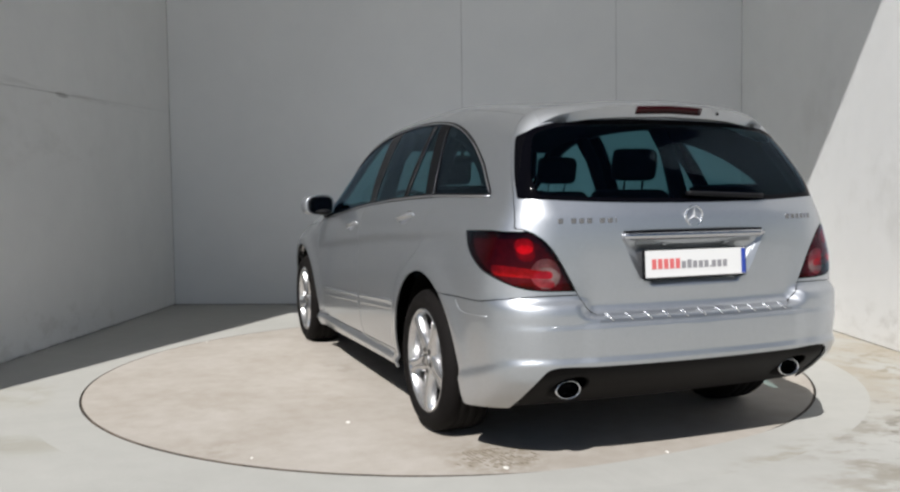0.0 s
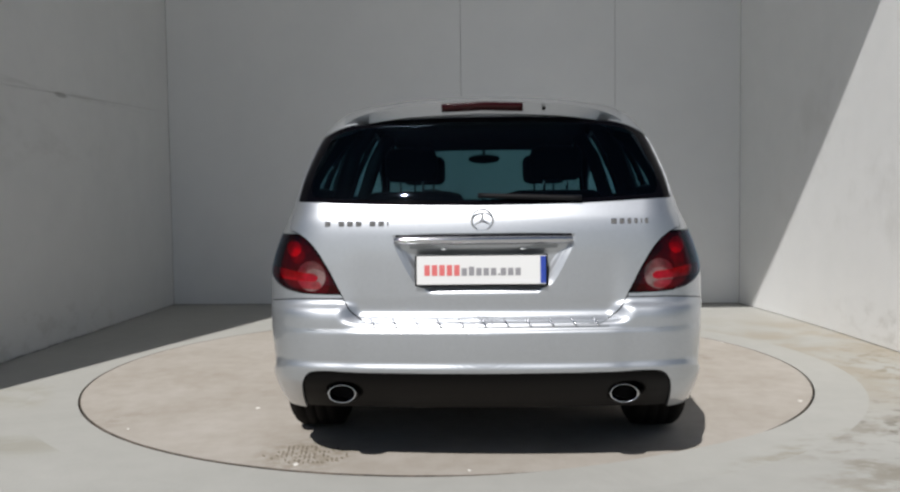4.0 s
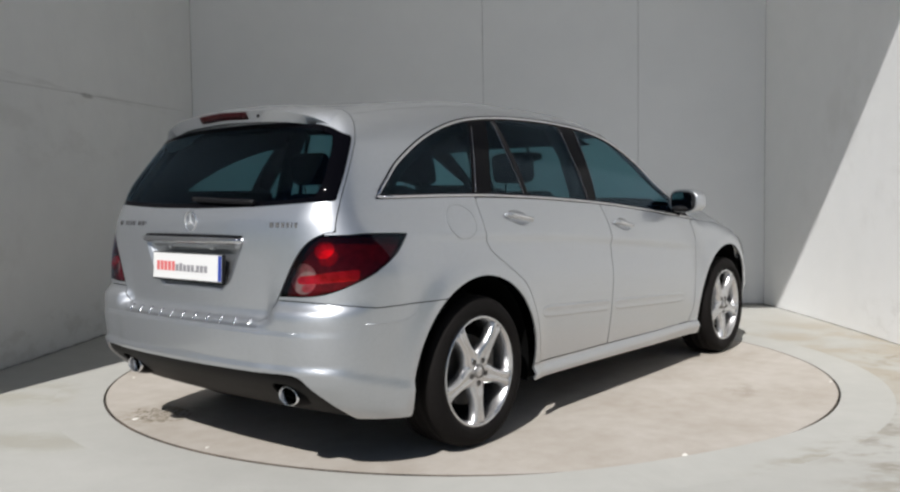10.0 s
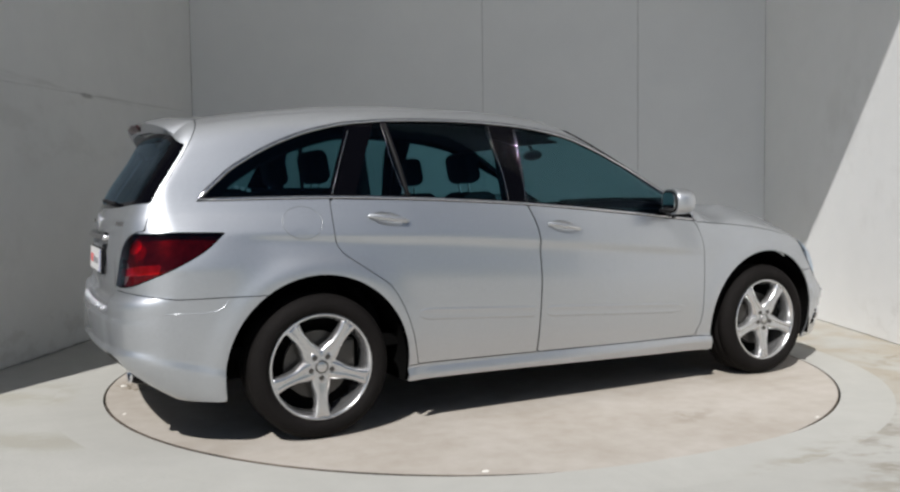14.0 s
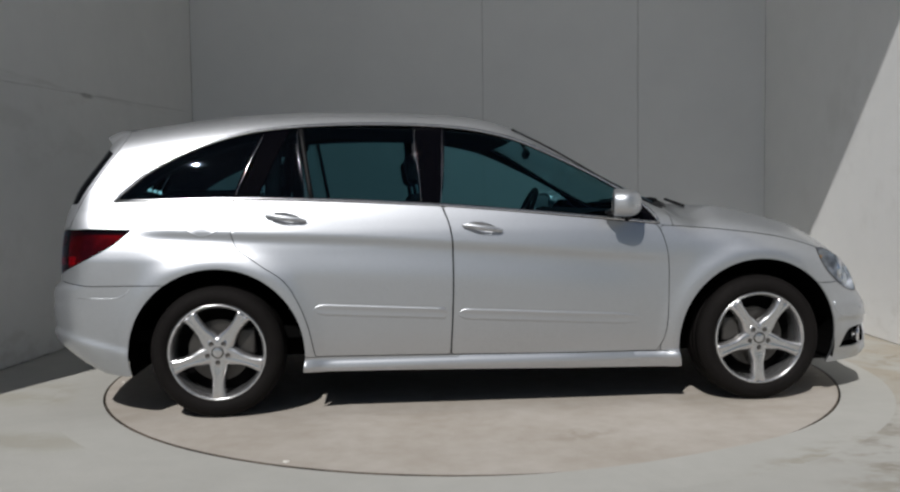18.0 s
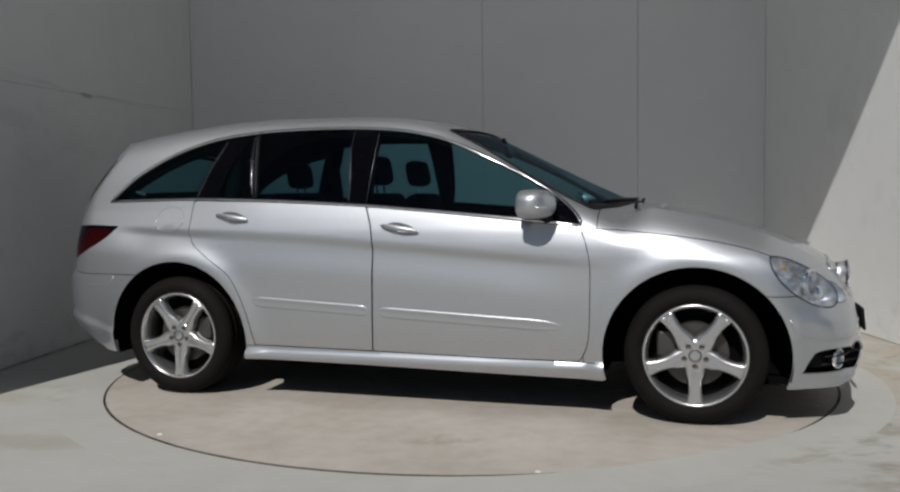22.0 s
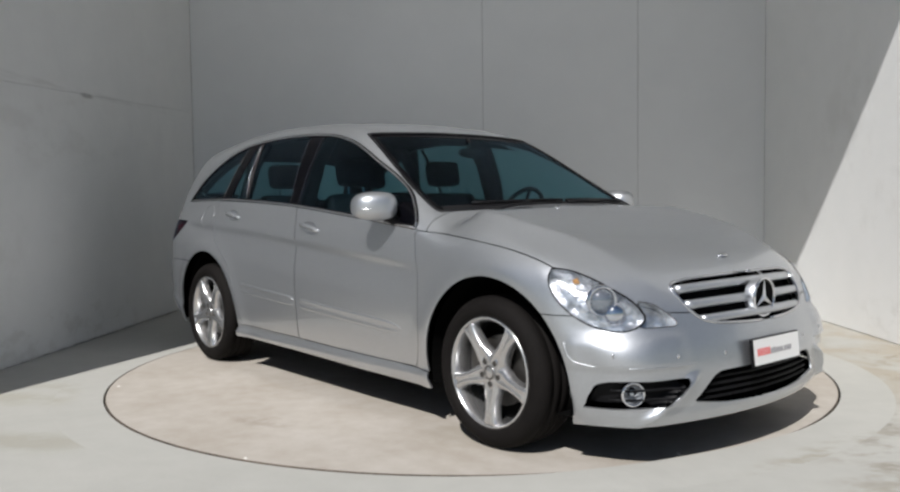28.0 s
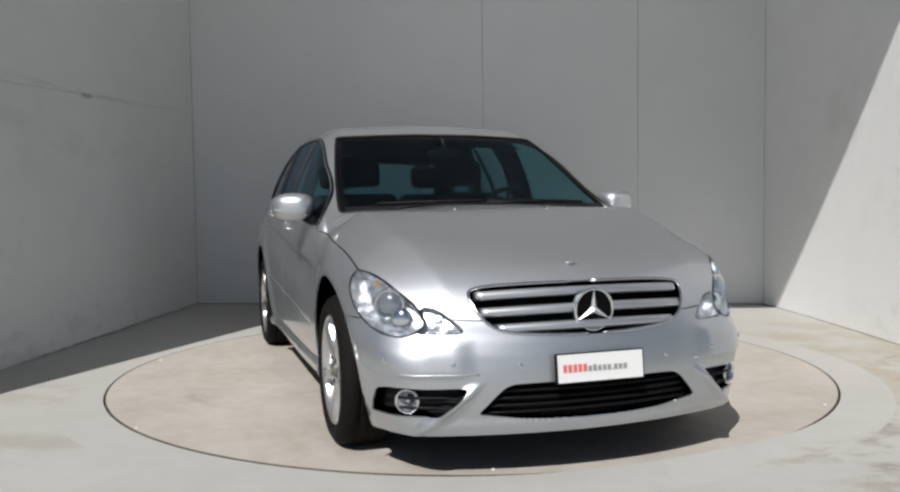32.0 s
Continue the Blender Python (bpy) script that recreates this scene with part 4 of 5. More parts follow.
def ball(bm, centre, radii, m=None, u=20, v=12):
    made = bmesh.ops.create_uvsphere(bm, u_segments=u, v_segments=v, radius=1)["verts"]
    bmesh.ops.transform(bm, matrix=Matrix.Translation(centre) @ (m or Matrix()) @ Matrix.Diagonal((*radii, 1)), verts=made)
    return bm


def build_wheels():
    def half(r):
        return float(np.interp(r, [0.05, 0.09, 0.13, 0.18, 0.225, 0.25], [0.05, 0.046, 0.032, 0.030, 0.036, 0.05]))

    def face(r):
        return float(np.interp(r, [0.0, 0.07, 0.12, 0.2, 0.25], [0.012, 0.012, 0.006, 0.0, 0.0]))
    for cx in (-AXLE, AXLE):
        for s in (1, -1):
            m = pose(cx, s * 0.945, WHEEL_Z, 0, 0, 0 if s < 0 else 180)
            bm = bmesh.new()
            lathe(bm, [(0.262, 0.012), (0.2585, -0.002), (0.252, -0.006), (0.246, -0.002), (0.241, 0.010), (0.233, 0.03), (0.228, 0.11), (0.24, 0.2), (0.255, 0.21)], 60)
            wheel = part("wheel", bm, ALLOY, car, "five-spoke silver alloy wheel", True)
            wheel.matrix_basis = m
            bm = bmesh.new()
            lathe(bm, [(0.25, 0.004), (0.2605, -0.001), (0.272, -0.012), (0.29, -0.018), (0.315, -0.014), (0.335, 0.0), (0.347, 0.018), (0.351, 0.03), (0.3515, 0.06), (0.346, 0.063), (0.346, 0.069), (0.352, 0.072), (0.352, 0.11), (0.346, 0.113),
                       (0.346, 0.119), (0.352, 0.122), (0.3515, 0.165), (0.346, 0.168), (0.346, 0.174), (0.351, 0.177), (0.347, 0.215), (0.31, 0.24), (0.25, 0.235)], 80)
            part("tyre", bm, RUBBER, wheel, "black worn tyre", smooth=True)
            for k in range(5):
                bm = bmesh.new()
                turn = Euler((0, radians(90 + 72 * k), 0)).to_matrix()
                rows = []
                for r in np.linspace(0.045, 0.247, 13):
                    w, y = half(r), face(r)
                    prof = [(-w * 1.08, y + 0.045), (-w, y + 0.010), (-w * 0.74, y - 0.001), (-w * 0.34, y - 0.003), (0, y + 0.005), (w * 0.34, y - 0.003), (w * 0.74, y - 0.001), (w, y + 0.010), (w * 1.08, y + 0.045)]
                    rows.append([bm.verts.new(turn @ Vector((r, d, c))) for c, d in prof])
                for a, b in zip(rows, rows[1:]):
                    for i in range(len(a) - 1):
                        bm.faces.new((a[i], b[i], b[i + 1], a[i + 1]))
                bm.faces.new(rows[-1])
                bmesh.ops.recalc_face_normals(bm, faces=bm.faces)
                part("spoke", bm, ALLOY, wheel, smooth=True)
            bm = bmesh.new()
            lathe(bm, [(0.0001, 0.010), (0.05, 0.010), (0.075, 0.012), (0.083, 0.02), (0.085, 0.06)], 40)
            part("hub", bm, ALLOY, wheel, smooth=True)
            bm = bmesh.new()
            lathe(bm, [(0.0001, 0.003), (0.026, 0.003), (0.031, 0.006), (0.033, 0.012)], 28)
            part("hub_cap", bm, ALLOY, wheel, "silver hub cap", smooth=True)
            bm = bmesh.new()
            tube(bm, [(0.029 * math.cos(a), 0.0035, 0.029 * math.sin(a)) for a in np.linspace(0, 2 * math.pi, 28, endpoint=False)], 0.0035, 6, True)
            part("cap_ring", bm, DARKMETAL, wheel, "dark ring round the hub cap", True)
            for k in range(5):
                a = radians(-90 + 72 * k)
                bm = bmesh.new()
                lathe(bm, [(0.0001, 0.0085), (0.0105, 0.0085), (0.012, 0.006), (0.0135, 0.0095)], 14, m=Matrix.Translation((0.055 * math.cos(a), 0, 0.055 * math.sin(a))))
                part("wheel_bolt", bm, DARKMETAL, wheel, "dark wheel bolt", smooth=True)
            bm = bmesh.new()
            lathe(bm, [(0.06, 0.085), (0.165, 0.085), (0.165, 0.11), (0.06, 0.11)], 40, close=True)
            part("brake_disc", bm, DARKMETAL, wheel, "grey steel brake disc")
            bm = bmesh.new()
            d = 1 if cx < 0 else -1
            lathe(bm, [(0.23, 0.07), (0.10, 0.075), (0.0001, 0.078)], 32)
            made = part("brake_backing", bm, LINER, wheel)
            made.location.y = 0.06
            bm = bmesh.new()
            box(bm, -0.05, 0.05, 0.06, 0.13, -0.07, 0.07, 0.015, Matrix.Translation((d * (1 if s < 0 else -1) * 0.14, 0, 0.045)))
            part("brake_caliper", bm, DARKMETAL, wheel, "grey brake caliper", True)
            # the dark hollow of the arch behind the wheel
            bm = bmesh.new()
            rows = []
            for y in (0.90, 0.62, 0.30):
                rows.append([bm.verts.new((cx + 0.466 * math.cos(a), s * y, 0.338 + 0.466 * math.sin(a))) for a in np.linspace(radians(-14), radians(194), 40)])
            for a, b in zip(rows, rows[1:]):
                for i in range(39):
                    bm.faces.new((a[i], a[i + 1], b[i + 1], b[i]))
            bm.faces.new(rows[-1])
            part("arch_liner", bm, LINER, car, "black wheel arch liner")


def build_underbody():
    bm = bmesh.new()
    box(bm, -1.0, 1.0, -0.84, 0.84, 0.215, 0.34)
    part("underbody", bm, LINER, car, "dark underbody")
    bm = bmesh.new()
    box(bm, -2.14, -1.97, -0.62, 0.62, 0.29, 0.42)
    part("rear_underbody", bm, LINER, car)
    bm = bmesh.new()
    box(bm, -2.0, -1.0, -0.5, 0.5, 0.25, 0.45)
    part("subframe", bm, LINER, car)
    bm = bmesh.new()
    box(bm, 1.0, 1.9, -0.5, 0.5, 0.22, 0.45)
    part("subframe", bm, LINER, car)
    bm = bmesh.new()
    box(bm, 1.85, 2.06, -0.62, 0.62, 0.215, 0.30)
    part("front_underbody", bm, LINER, car)
    bm = bmesh.new()
    box(bm, 1.90, 2.10, -0.60, 0.60, 0.24, 0.68)
    part("radiator", bm, LINER, car, "dark radiator behind the grille")
    bm = bmesh.new()
    rows = [[bm.verts.new((x, y, 0.205)) for x in (1.75, on_end(y, 0.22, True).x - 0.02)] for y in np.linspace(-0.84, 0.84, 30)]
    for a, b in zip(rows, rows[1:]):
        bm.faces.new((a[0], a[1], b[1], b[0]))
    part("splash_shield", bm, LINER, car)
    bm = bmesh.new()
    box(bm, -2.2, -1.75, -0.33, 0.36, 0.24, 0.36, 0.05)
    part("silencer", bm, DARKMETAL, car, "grey exhaust silencer", True)


def rail(name, pts, r, mat, label="", closed=False, n=8):
    return part(name, tube(bmesh.new(), pts, r, n, closed), mat, car, label, True)


def build_trim():
    for s in (1, -1):
        arc = [on_side(x, z, s, 0.001) for x, z in DLO[::2]]
        rail("window_trim", arc, 0.0075, TRIM, "bright metal trim round the side windows", True)
        rail("window_seal", [on_side(x, z, s, -0.004) for x, z in DLO[::2]], 0.0115, BLACK, "black rubber window seal", True)
        for pts, r in (([(-1.392, 1.175), (-1.327, 1.346), (-1.25, 1.512)], 0.003), ([(-1.066, 1.545), (-1.055, 1.379), (-1.007, 1.160)], 0.0022), ([(-0.418, 1.560), (-0.425, 1.423), (-0.400, 1.279), (-0.394, 1.14)], 0.002), ([(-0.262, 1.556), (-0.268, 1.42), (-0.278, 1.26), (-0.285, 1.125)], 0.0016)):
            xs, zs = [p[0] for p in pts], [p[1] for p in pts]
            t = np.linspace(0, 1, 12)
            f = np.linspace(0, 1, len(pts))
            rail("post_strip", [on_side(x, z, s, 0.0) for x, z in zip(np.interp(t, f, xs), np.interp(t, f, zs))], r * 0.55, BAR, "thin bright strip on a window post")
        rail("divider_bar", [on_side(x, z, s, -0.006) for x, z in zip(np.linspace(-1.048, -0.985, 8), np.linspace(1.545, 1.158, 8))], 0.014, BLACK, "black window divider")
        # rubbing strips along the doors
        for x0, x1 in ((-0.985, -0.252), (-0.215, 0.83)):
            bm = bmesh.new()
            rows = []
            xs = np.linspace(x0, x1, 24)
            for i, x in enumerate(xs):
                zc, hh = 0.571 - 0.0535 * (x + 0.985), 0.031
                e = min(1.0, (x - x0 + 0.0006) / 0.05, (x1 - x + 0.0006) / (0.11 if x1 > 0 else 0.03)) ** 0.5
                prof = [(-hh, -0.004), (-hh, 0.001), (-hh * 0.80, 0.0055), (-hh * 0.55, 0.0035), (hh * 0.55, 0.0035), (hh * 0.78, 0.0065), (hh, 0.0015), (hh, -0.004)]
                rows.append([bm.verts.new(on_side(x, zc + a * e, s, b * e - 0.001)) for a, b in prof])
            for a, b in zip(rows, rows[1:]):
                for i in range(7):
                    bm.faces.new((a[i], b[i], b[i + 1], a[i + 1]) if s < 0 else (a[i + 1], b[i + 1], b[i], a[i]))
            part("rubbing_strip", bm, PAINT, car, "silver rubbing strip", True)
        # door handles: a shallow bowl and a bright grip
        for x, z, dz in ((-1.12, 1.054, -0.14), (-0.068, 0.988, -0.155)):
            bm = bmesh.new()
            rings = []
            for f in (1.0, 0.9, 0.75, 0.5, 0.2):
                ring = []
                for a in np.linspace(0, 2 * math.pi, 32, endpoint=False):
                    u, w = f * 0.088 * math.cos(a), f * 0.036 * math.sin(a)
                    ring.append(bm.verts.new(on_side(x + u, z + dz * u + w, s, 0.001 - 0.022 * (1 - f ** 2) ** 0.7)))
                rings.append(ring)
            for a, b in zip(rings, rings[1:]):
                for i in range(32):
                    bm.faces.new((a[i], a[(i + 1) % 32], b[(i + 1) % 32], b[i]))
            bm.faces.new(rings[-1])
            bmesh.ops.recalc_face_normals(bm, faces=bm.faces)
            part("handle_bowl", bm, PAINT, car, "silver handle bowl", True)
            bm = bmesh.new()
            rows = []
            for f in np.linspace(-1, 1, 21):
                u = f * 0.112
                wide = 0.014 * (1 - abs(f) ** 3.2) ** 0.5 + 0.001
                mid_out = 0.012 + 0.012 * (1 - f * f)
                c = on_side(x + u, z + dz * u + 0.004, s, mid_out)
                rows.append([bm.verts.new(c + Vector((0, s * 0.010 * math.cos(a) * (1 - 0.6 * f * f), wide * math.sin(a)))) for a in np.linspace(0, 2 * math.pi, 12, endpoint=False)])
            for a, b in zip(rows, rows[1:]):
                for i in range(12):
                    bm.faces.new((a[i], a[(i + 1) % 12], b[(i + 1) % 12], b[i]))
            bm.faces.new(rows[0])
            bm.faces.new(rows[-1])
            bmesh.ops.recalc_face_normals(bm, faces=bm.faces)
            grip = part("door_handle", bm, PAINT, car, "silver door handle", True)
            rail("handle_strip", [on_side(x + u, z + dz * u + 0.004, s, 0.0245 + 0.0085 * (1 - (u / 0.112) ** 2)) for u in np.linspace(-0.085, 0.085, 12)], 0.0035, CHROME, "thin chrome strip on the handle")
            for u in (-0.095, 0.095):
                bm = bmesh.new()
                tube(bm, [on_side(x + u, z + dz * u, s, -0.012), on_side(x + u, z + dz * u, s, 0.016)], 0.009, 8)
                part("handle_foot", bm, PAINT, car, smooth=True)
        # mirror: a squarish shell swept back at its outer end, glass in its flat rear
        def swept(d, u, z):
            """From depth, width and height within the mirror to the car."""
            a = radians(20)
            return Vector((0.682 + d * math.cos(a) - u * math.sin(a), s * (1.0 + u * math.cos(a) + d * math.sin(a)), 1.114 + z))
        bm = bmesh.new()
        ball(bm, (0, 0, 0), (1, 1, 1), None, 40, 24)
        for v in bm.verts:
            d, u, z = (math.copysign(abs(c) ** 0.68, c) for c in v.co)
            u *= s
            d = max(d, -0.35)
            v.co = swept(d * 0.108 * (1 - 0.22 * max(0.0, u) ** 2), u * 0.119, z * (0.080 if z > 0 else 0.072) * (1 - 0.14 * max(0.0, u) ** 2))
        mirror = part("wing_mirror", bm, PAINT, car, "silver wing mirror", True)
        for r, name, mat, label, out in ((1.0, "mirror_surround", BLACK, "black surround of the mirror glass", -0.0405), (0.90, "mirror_glass", MIRROR, "reflecting mirror glass", -0.0435)):
            bm = bmesh.new()
            ring = []
            for a in np.linspace(0, 2 * math.pi, 40, endpoint=False):
                c, e = (math.copysign(abs(q) ** 0.55, q) for q in (math.cos(a), math.sin(a)))
                ring.append((c * 0.100 * r, e * 0.066 * r * (1 - 0.12 * max(0.0, c))))
            face = [bm.verts.new(swept(out, u, z)) for u, z in ring]
            rim = [bm.verts.new(swept(out + 0.006, u * 1.02, z * 1.02)) for u, z in ring]
            bm.faces.new(face)
            for k in range(40):
                bm.faces.new((face[k], rim[k], rim[(k + 1) % 40], face[(k + 1) % 40]))
            bmesh.ops.recalc_face_normals(bm, faces=bm.faces)
            part(name, bm, mat, mirror, label)
        bm = bmesh.new()
        ball(bm, (0, 0, 0), (1, 1, 1))
        for v in bm.verts:
            d, u, z = v.co
            v.co = swept(0.094 + d * 0.012 - 0.02 * u * u, 0.02 + u * s * 0.075, -0.012 + z * 0.011)
        part("indicator_strip", bm, REFLECTOR, mirror, "clear indicator strip", True)
        bm = bmesh.new()
        tube(bm, [(0.76, s * 0.87, 1.02), (0.735, s * 0.92, 1.05), (0.715, s * 0.96, 1.075)], 0.028, 8)
        part("mirror_arm", bm, BLACK, mirror, "black mirror arm", True)
        bm = bmesh.new()
        ball(bm, (0.685, s * 0.975, 1.068), (0.085, 0.075, 0.022), None, 24, 12)
        part("mirror_base", bm, BLACK, mirror, "black lower cover", True)
        # fuel flap
        if s < 0:
            ring = [on_side(-1.556 + 0.098 * math.cos(a), 1.045 + 0.078 * math.sin(a), s, 0.0005) for a in np.linspace(0, 2 * math.pi, 40, endpoint=False)]
            rail("fuel_flap_gap", ring, 0.0014, STEP, "thin round gap of the fuel flap", True, 5)
            bm = bmesh.new()
            rings = [[bm.verts.new(on_side(-1.556 + f * 0.094 * math.cos(a), 1.045 + f * 0.074 * math.sin(a), s, 0.0012)) for a in np.linspace(0, 2 * math.pi, 32, endpoint=False)] for f in (1.0, 0.6, 0.2)]
            for a, b in zip(rings, rings[1:]):
                for i in range(32):
                    bm.faces.new((a[i], a[(i + 1) % 32], b[(i + 1) % 32], b[i]))
            bm.faces.new(rings[-1])
            bmesh.ops.recalc_face_normals(bm, faces=bm.faces)
            part("fuel_flap", bm, PAINT, car, "round silver fuel flap", True)
            bm = bmesh.new()
            for i in range(3):
                a, b, c, d = (on_side(-1.855 + 0.027 * i + dx, 1.211 + dz - 0.007 * i, s, -0.007) for dx, dz in ((0, 0), (0.020, -0.004), (0.020, 0.012), (0, 0.016)))
                bm.faces.new([bm.verts.new(q) for q in (a, b, c, d)])
            part("window_sticker", bm, STEP, car, "small pale sticker inside the glass")
    # wipers
    for y0, y1 in ((0.62, -0.02), (-0.05, -0.60)):
        pts = [on_top(1.14 - 0.30 * abs(y) ** 1.6 + 0.0, y, 0.014) for y in np.linspace(y0, y1, 10)]
        rail("wiper_blade", pts, 0.008, BLACK, "black wiper blade")
        rail("wiper_arm", [on_top(1.175, y1 - 0.02 if y1 > -0.1 else y1, 0.01), on_top(1.16, (y0 + y1) / 2, 0.022)], 0.009, BLACK, "black wiper arm")
    bm = bmesh.new()
    rows = []
    for y in np.linspace(-0.76, 0.76, 40):
        x = 1.165 - 0.32 * y * y
        rows.append([bm.verts.new(on_top(x + d, y, h)) for d, h in ((-0.05, 0.003), (0.0, 0.004), (0.012, -0.012))])
    for a, b in zip(rows, rows[1:]):
        for i in range(2):
            bm.faces.new((a[i], a[i + 1], b[i + 1], b[i]))
    part("scuttle", bm, BLACK, car, "black plastic scuttle under the windscreen", True)
    rail("windscreen_seal", [on_top(x, y, -0.001) for x, y in [(x, y) for x, y in WINDSCREEN if y >= 0][::2]], 0.009, BLACK, "black windscreen seal")
    rail("windscreen_seal", [on_top(x, -y, -0.001) for x, y in [(x, y) for x, y in WINDSCREEN if y >= 0][::2]], 0.009, BLACK, "black windscreen seal")
    # dark bands on the glass edges
    bm = bmesh.new()
    rows = [[bm.verts.new(on_top(x + 0.215 - 0.11 * y * y / 0.36 * 0.6, y, -0.0025)) for x in (0.0, 0.03, 0.055)] for y in np.linspace(-0.60, 0.60, 30)]
    for a, b in zip(rows, rows[1:]):
        for i in range(2):
            bm.faces.new((a[i], a[i + 1], b[i + 1], b[i]))
    part("shade_band", bm, GLOSS, car, "black band along the top of the windscreen", True)


def build_rear():
    # spoiler over the rear window
    bm = bmesh.new()
    rows = []
    spans = [0, 0.3, 0.46, 0.54, 0.60, 0.65, 0.69]
    edge_z = spline(spans, [1.560, 1.549, 1.527, 1.508, 1.479, 1.450, 1.422])
    edge_x = spline(spans, [-2.205, -2.184, -2.152, -2.126, -2.095, -2.065, -2.040])
    deep = spline(spans, [0.050, 0.048, 0.042, 0.036, 0.028, 0.018, 0.008])
    for y in np.linspace(-0.69, 0.69, 61):
        u = abs(y)
        xe, zt, d = float(edge_x(u)), float(edge_z(u)), float(deep(u))
        k = min(1.0, (0.70 - u) / 0.12)
        front = on_top(-1.998, math.copysign(min(u, 0.60 + 0.04 * (u - 0.6) / 0.09 if u > 0.6 else u), y), 0.002)
        if u > 0.60:
            front = front.lerp(Vector((-2.028, y, zt + 0.006)), (u - 0.60) / 0.09)
        back = Vector((xe, y, zt))
        mid = front.lerp(back, 0.5) + Vector((0, 0, 0.014 * k))
        near = front.lerp(back, 0.86) + Vector((0, 0, 0.006 * k))
        low = Vector((xe + 0.030 * k, y, zt - d))
        under = Vector((xe + 0.11 * k + 0.030, y, zt - d - 0.006 * k))
        rows.append([bm.verts.new(c) for c in (front, mid, near, back, low, under)])
    for a, b in zip(rows, rows[1:]):
        for i in range(5):
            bm.faces.new((a[i], a[i + 1], b[i + 1], b[i]))
    bmesh.ops.recalc_face_normals(bm, faces=bm.faces)
    for e in bm.edges:
        if len(e.link_faces) == 2 and e.calc_face_angle(0) > 0.9:
            e.smooth = False
    part("roof_spoiler", bm, PAINT, car, "silver roof spoiler", True)
    bm = bmesh.new()
    rows = []
    for y in np.linspace(-0.172, 0.172, 14):
        x, z = float(edge_x(abs(y))) - 0.0005, float(edge_z(abs(y)))
        rows.append([bm.verts.new(q) for q in ((x + 0.004, y, z - 0.004), (x - 0.003, y, z - 0.008), (x + 0.012, y, z - 0.034), (x + 0.022, y, z - 0.037))])
    for a, b in zip(rows, rows[1:]):
        for i in range(3):
            bm.faces.new((a[i], b[i], b[i + 1], a[i + 1]))
    bm.faces.new(rows[0])
    bm.faces.new(rows[-1])
    bmesh.ops.recalc_face_normals(bm, faces=bm.faces)
    part("third_brake_light", bm, RED_LENS, car, "dark red high brake light", True)
    bm = bmesh.new()
    lathe(bm, [(0.0001, 0.008), (0.006, 0.006), (0.009, 0)], 12, "X", Matrix.Translation((-2.190, -0.26, 1.527)) @ Matrix.Diagonal((-1, 1, 1, 1)))
    part("washer_jet", bm, BLACK, car, "small black washer jet", True)
    # a rear wiper at rest
    pts = [on_end(y, 1.158 + 0.02 * math.sin((y + 0.1) * 2), False, 0.016) for y in np.linspace(0.02, -0.40, 12)]
    rail("rear_wiper", pts, 0.011, BLACK, "black rear wiper")
    # bright bar over the plate
    bm = bmesh.new()
    rows = []
    for y in np.linspace(-0.36, 0.36, 30):
        base = on_end(y, 0.985, False)
        e = min(1.0, (0.362 - abs(y)) / 0.03) ** 0.5
        prof = [(0.02, 0.010), (-0.020, 0.012), (-0.027, 0.004), (-0.026, -0.008), (-0.016, -0.019), (0.02, -0.02)]
        rows.append([bm.verts.new(base + Vector((dx, 0, dz * (0.6 + 0.4 * e)))) for dx, dz in prof])
    for a, b in zip(rows, rows[1:]):
        for i in range(5):
            bm.faces.new((a[i], a[i + 1], b[i + 1], b[i]))
    bm.faces.new(rows[0])
    bm.faces.new(rows[-1])
    bmesh.ops.recalc_face_normals(bm, faces=bm.faces)
    part("tailgate_bar", bm, BAR, car, "chrome bar over the plate", True)
    # added black strip that paints the dark reflection along the bar's upper part
    bm = bmesh.new()
    rows = []
    for y in np.linspace(-0.355, 0.355, 30):
        base = on_end(y, 0.985, False)
        rows.append([bm.verts.new(base + Vector(c)) for c in ((0.03, 0, 0.021), (-0.008, 0, 0.021), (-0.014, 0, 0.018), (-0.015, 0, 0.0125), (0.03, 0, 0.011))])
    for a, b in zip(rows, rows[1:]):
        for i in range(4):
            bm.faces.new((a[i], a[i + 1], b[i + 1], b[i]))
    bm.faces.new(rows[0])
    bm.faces.new(rows[-1])
    bmesh.ops.recalc_face_normals(bm, faces=bm.faces)
    part("bar_dark_reflection", bm, GLOSS, car, "gloss black strip standing in for the chrome bar's dark reflection", True)
    bm = bmesh.new()
    box(bm, -2.37, -2.352, -0.30, 0.30, 0.948, 0.962)
    part("plate_light_strip", bm, STEP, car, "grey strip under the chrome bar")
    for y in (0.16, -0.16):
        bm = bmesh.new()
        box(bm, -2.384, -2.366, y - 0.012, y + 0.012, 0.940, 0.949, 0.003)
        part("plate_lamp", bm, STEP, car, "small pale plate lamp", True)
    # plate: dark frame, white face, bars for its writing
    build_plate(Matrix.Translation((-2.390, 0.010, 0.862)) @ Euler((0, radians(3), 0)).to_matrix().to_4x4(), -1, 0.520, 0.115)
    # badges as plain bars
    for y0, widths in ((0.655, (0.030, 0.0, 0.030, 0.030, 0.030, 0.0, 0.030, 0.030, 0.012)), (-0.515, (0.028, 0.026, 0.022, 0.020, 0.012, 0.020))):
        y = y0
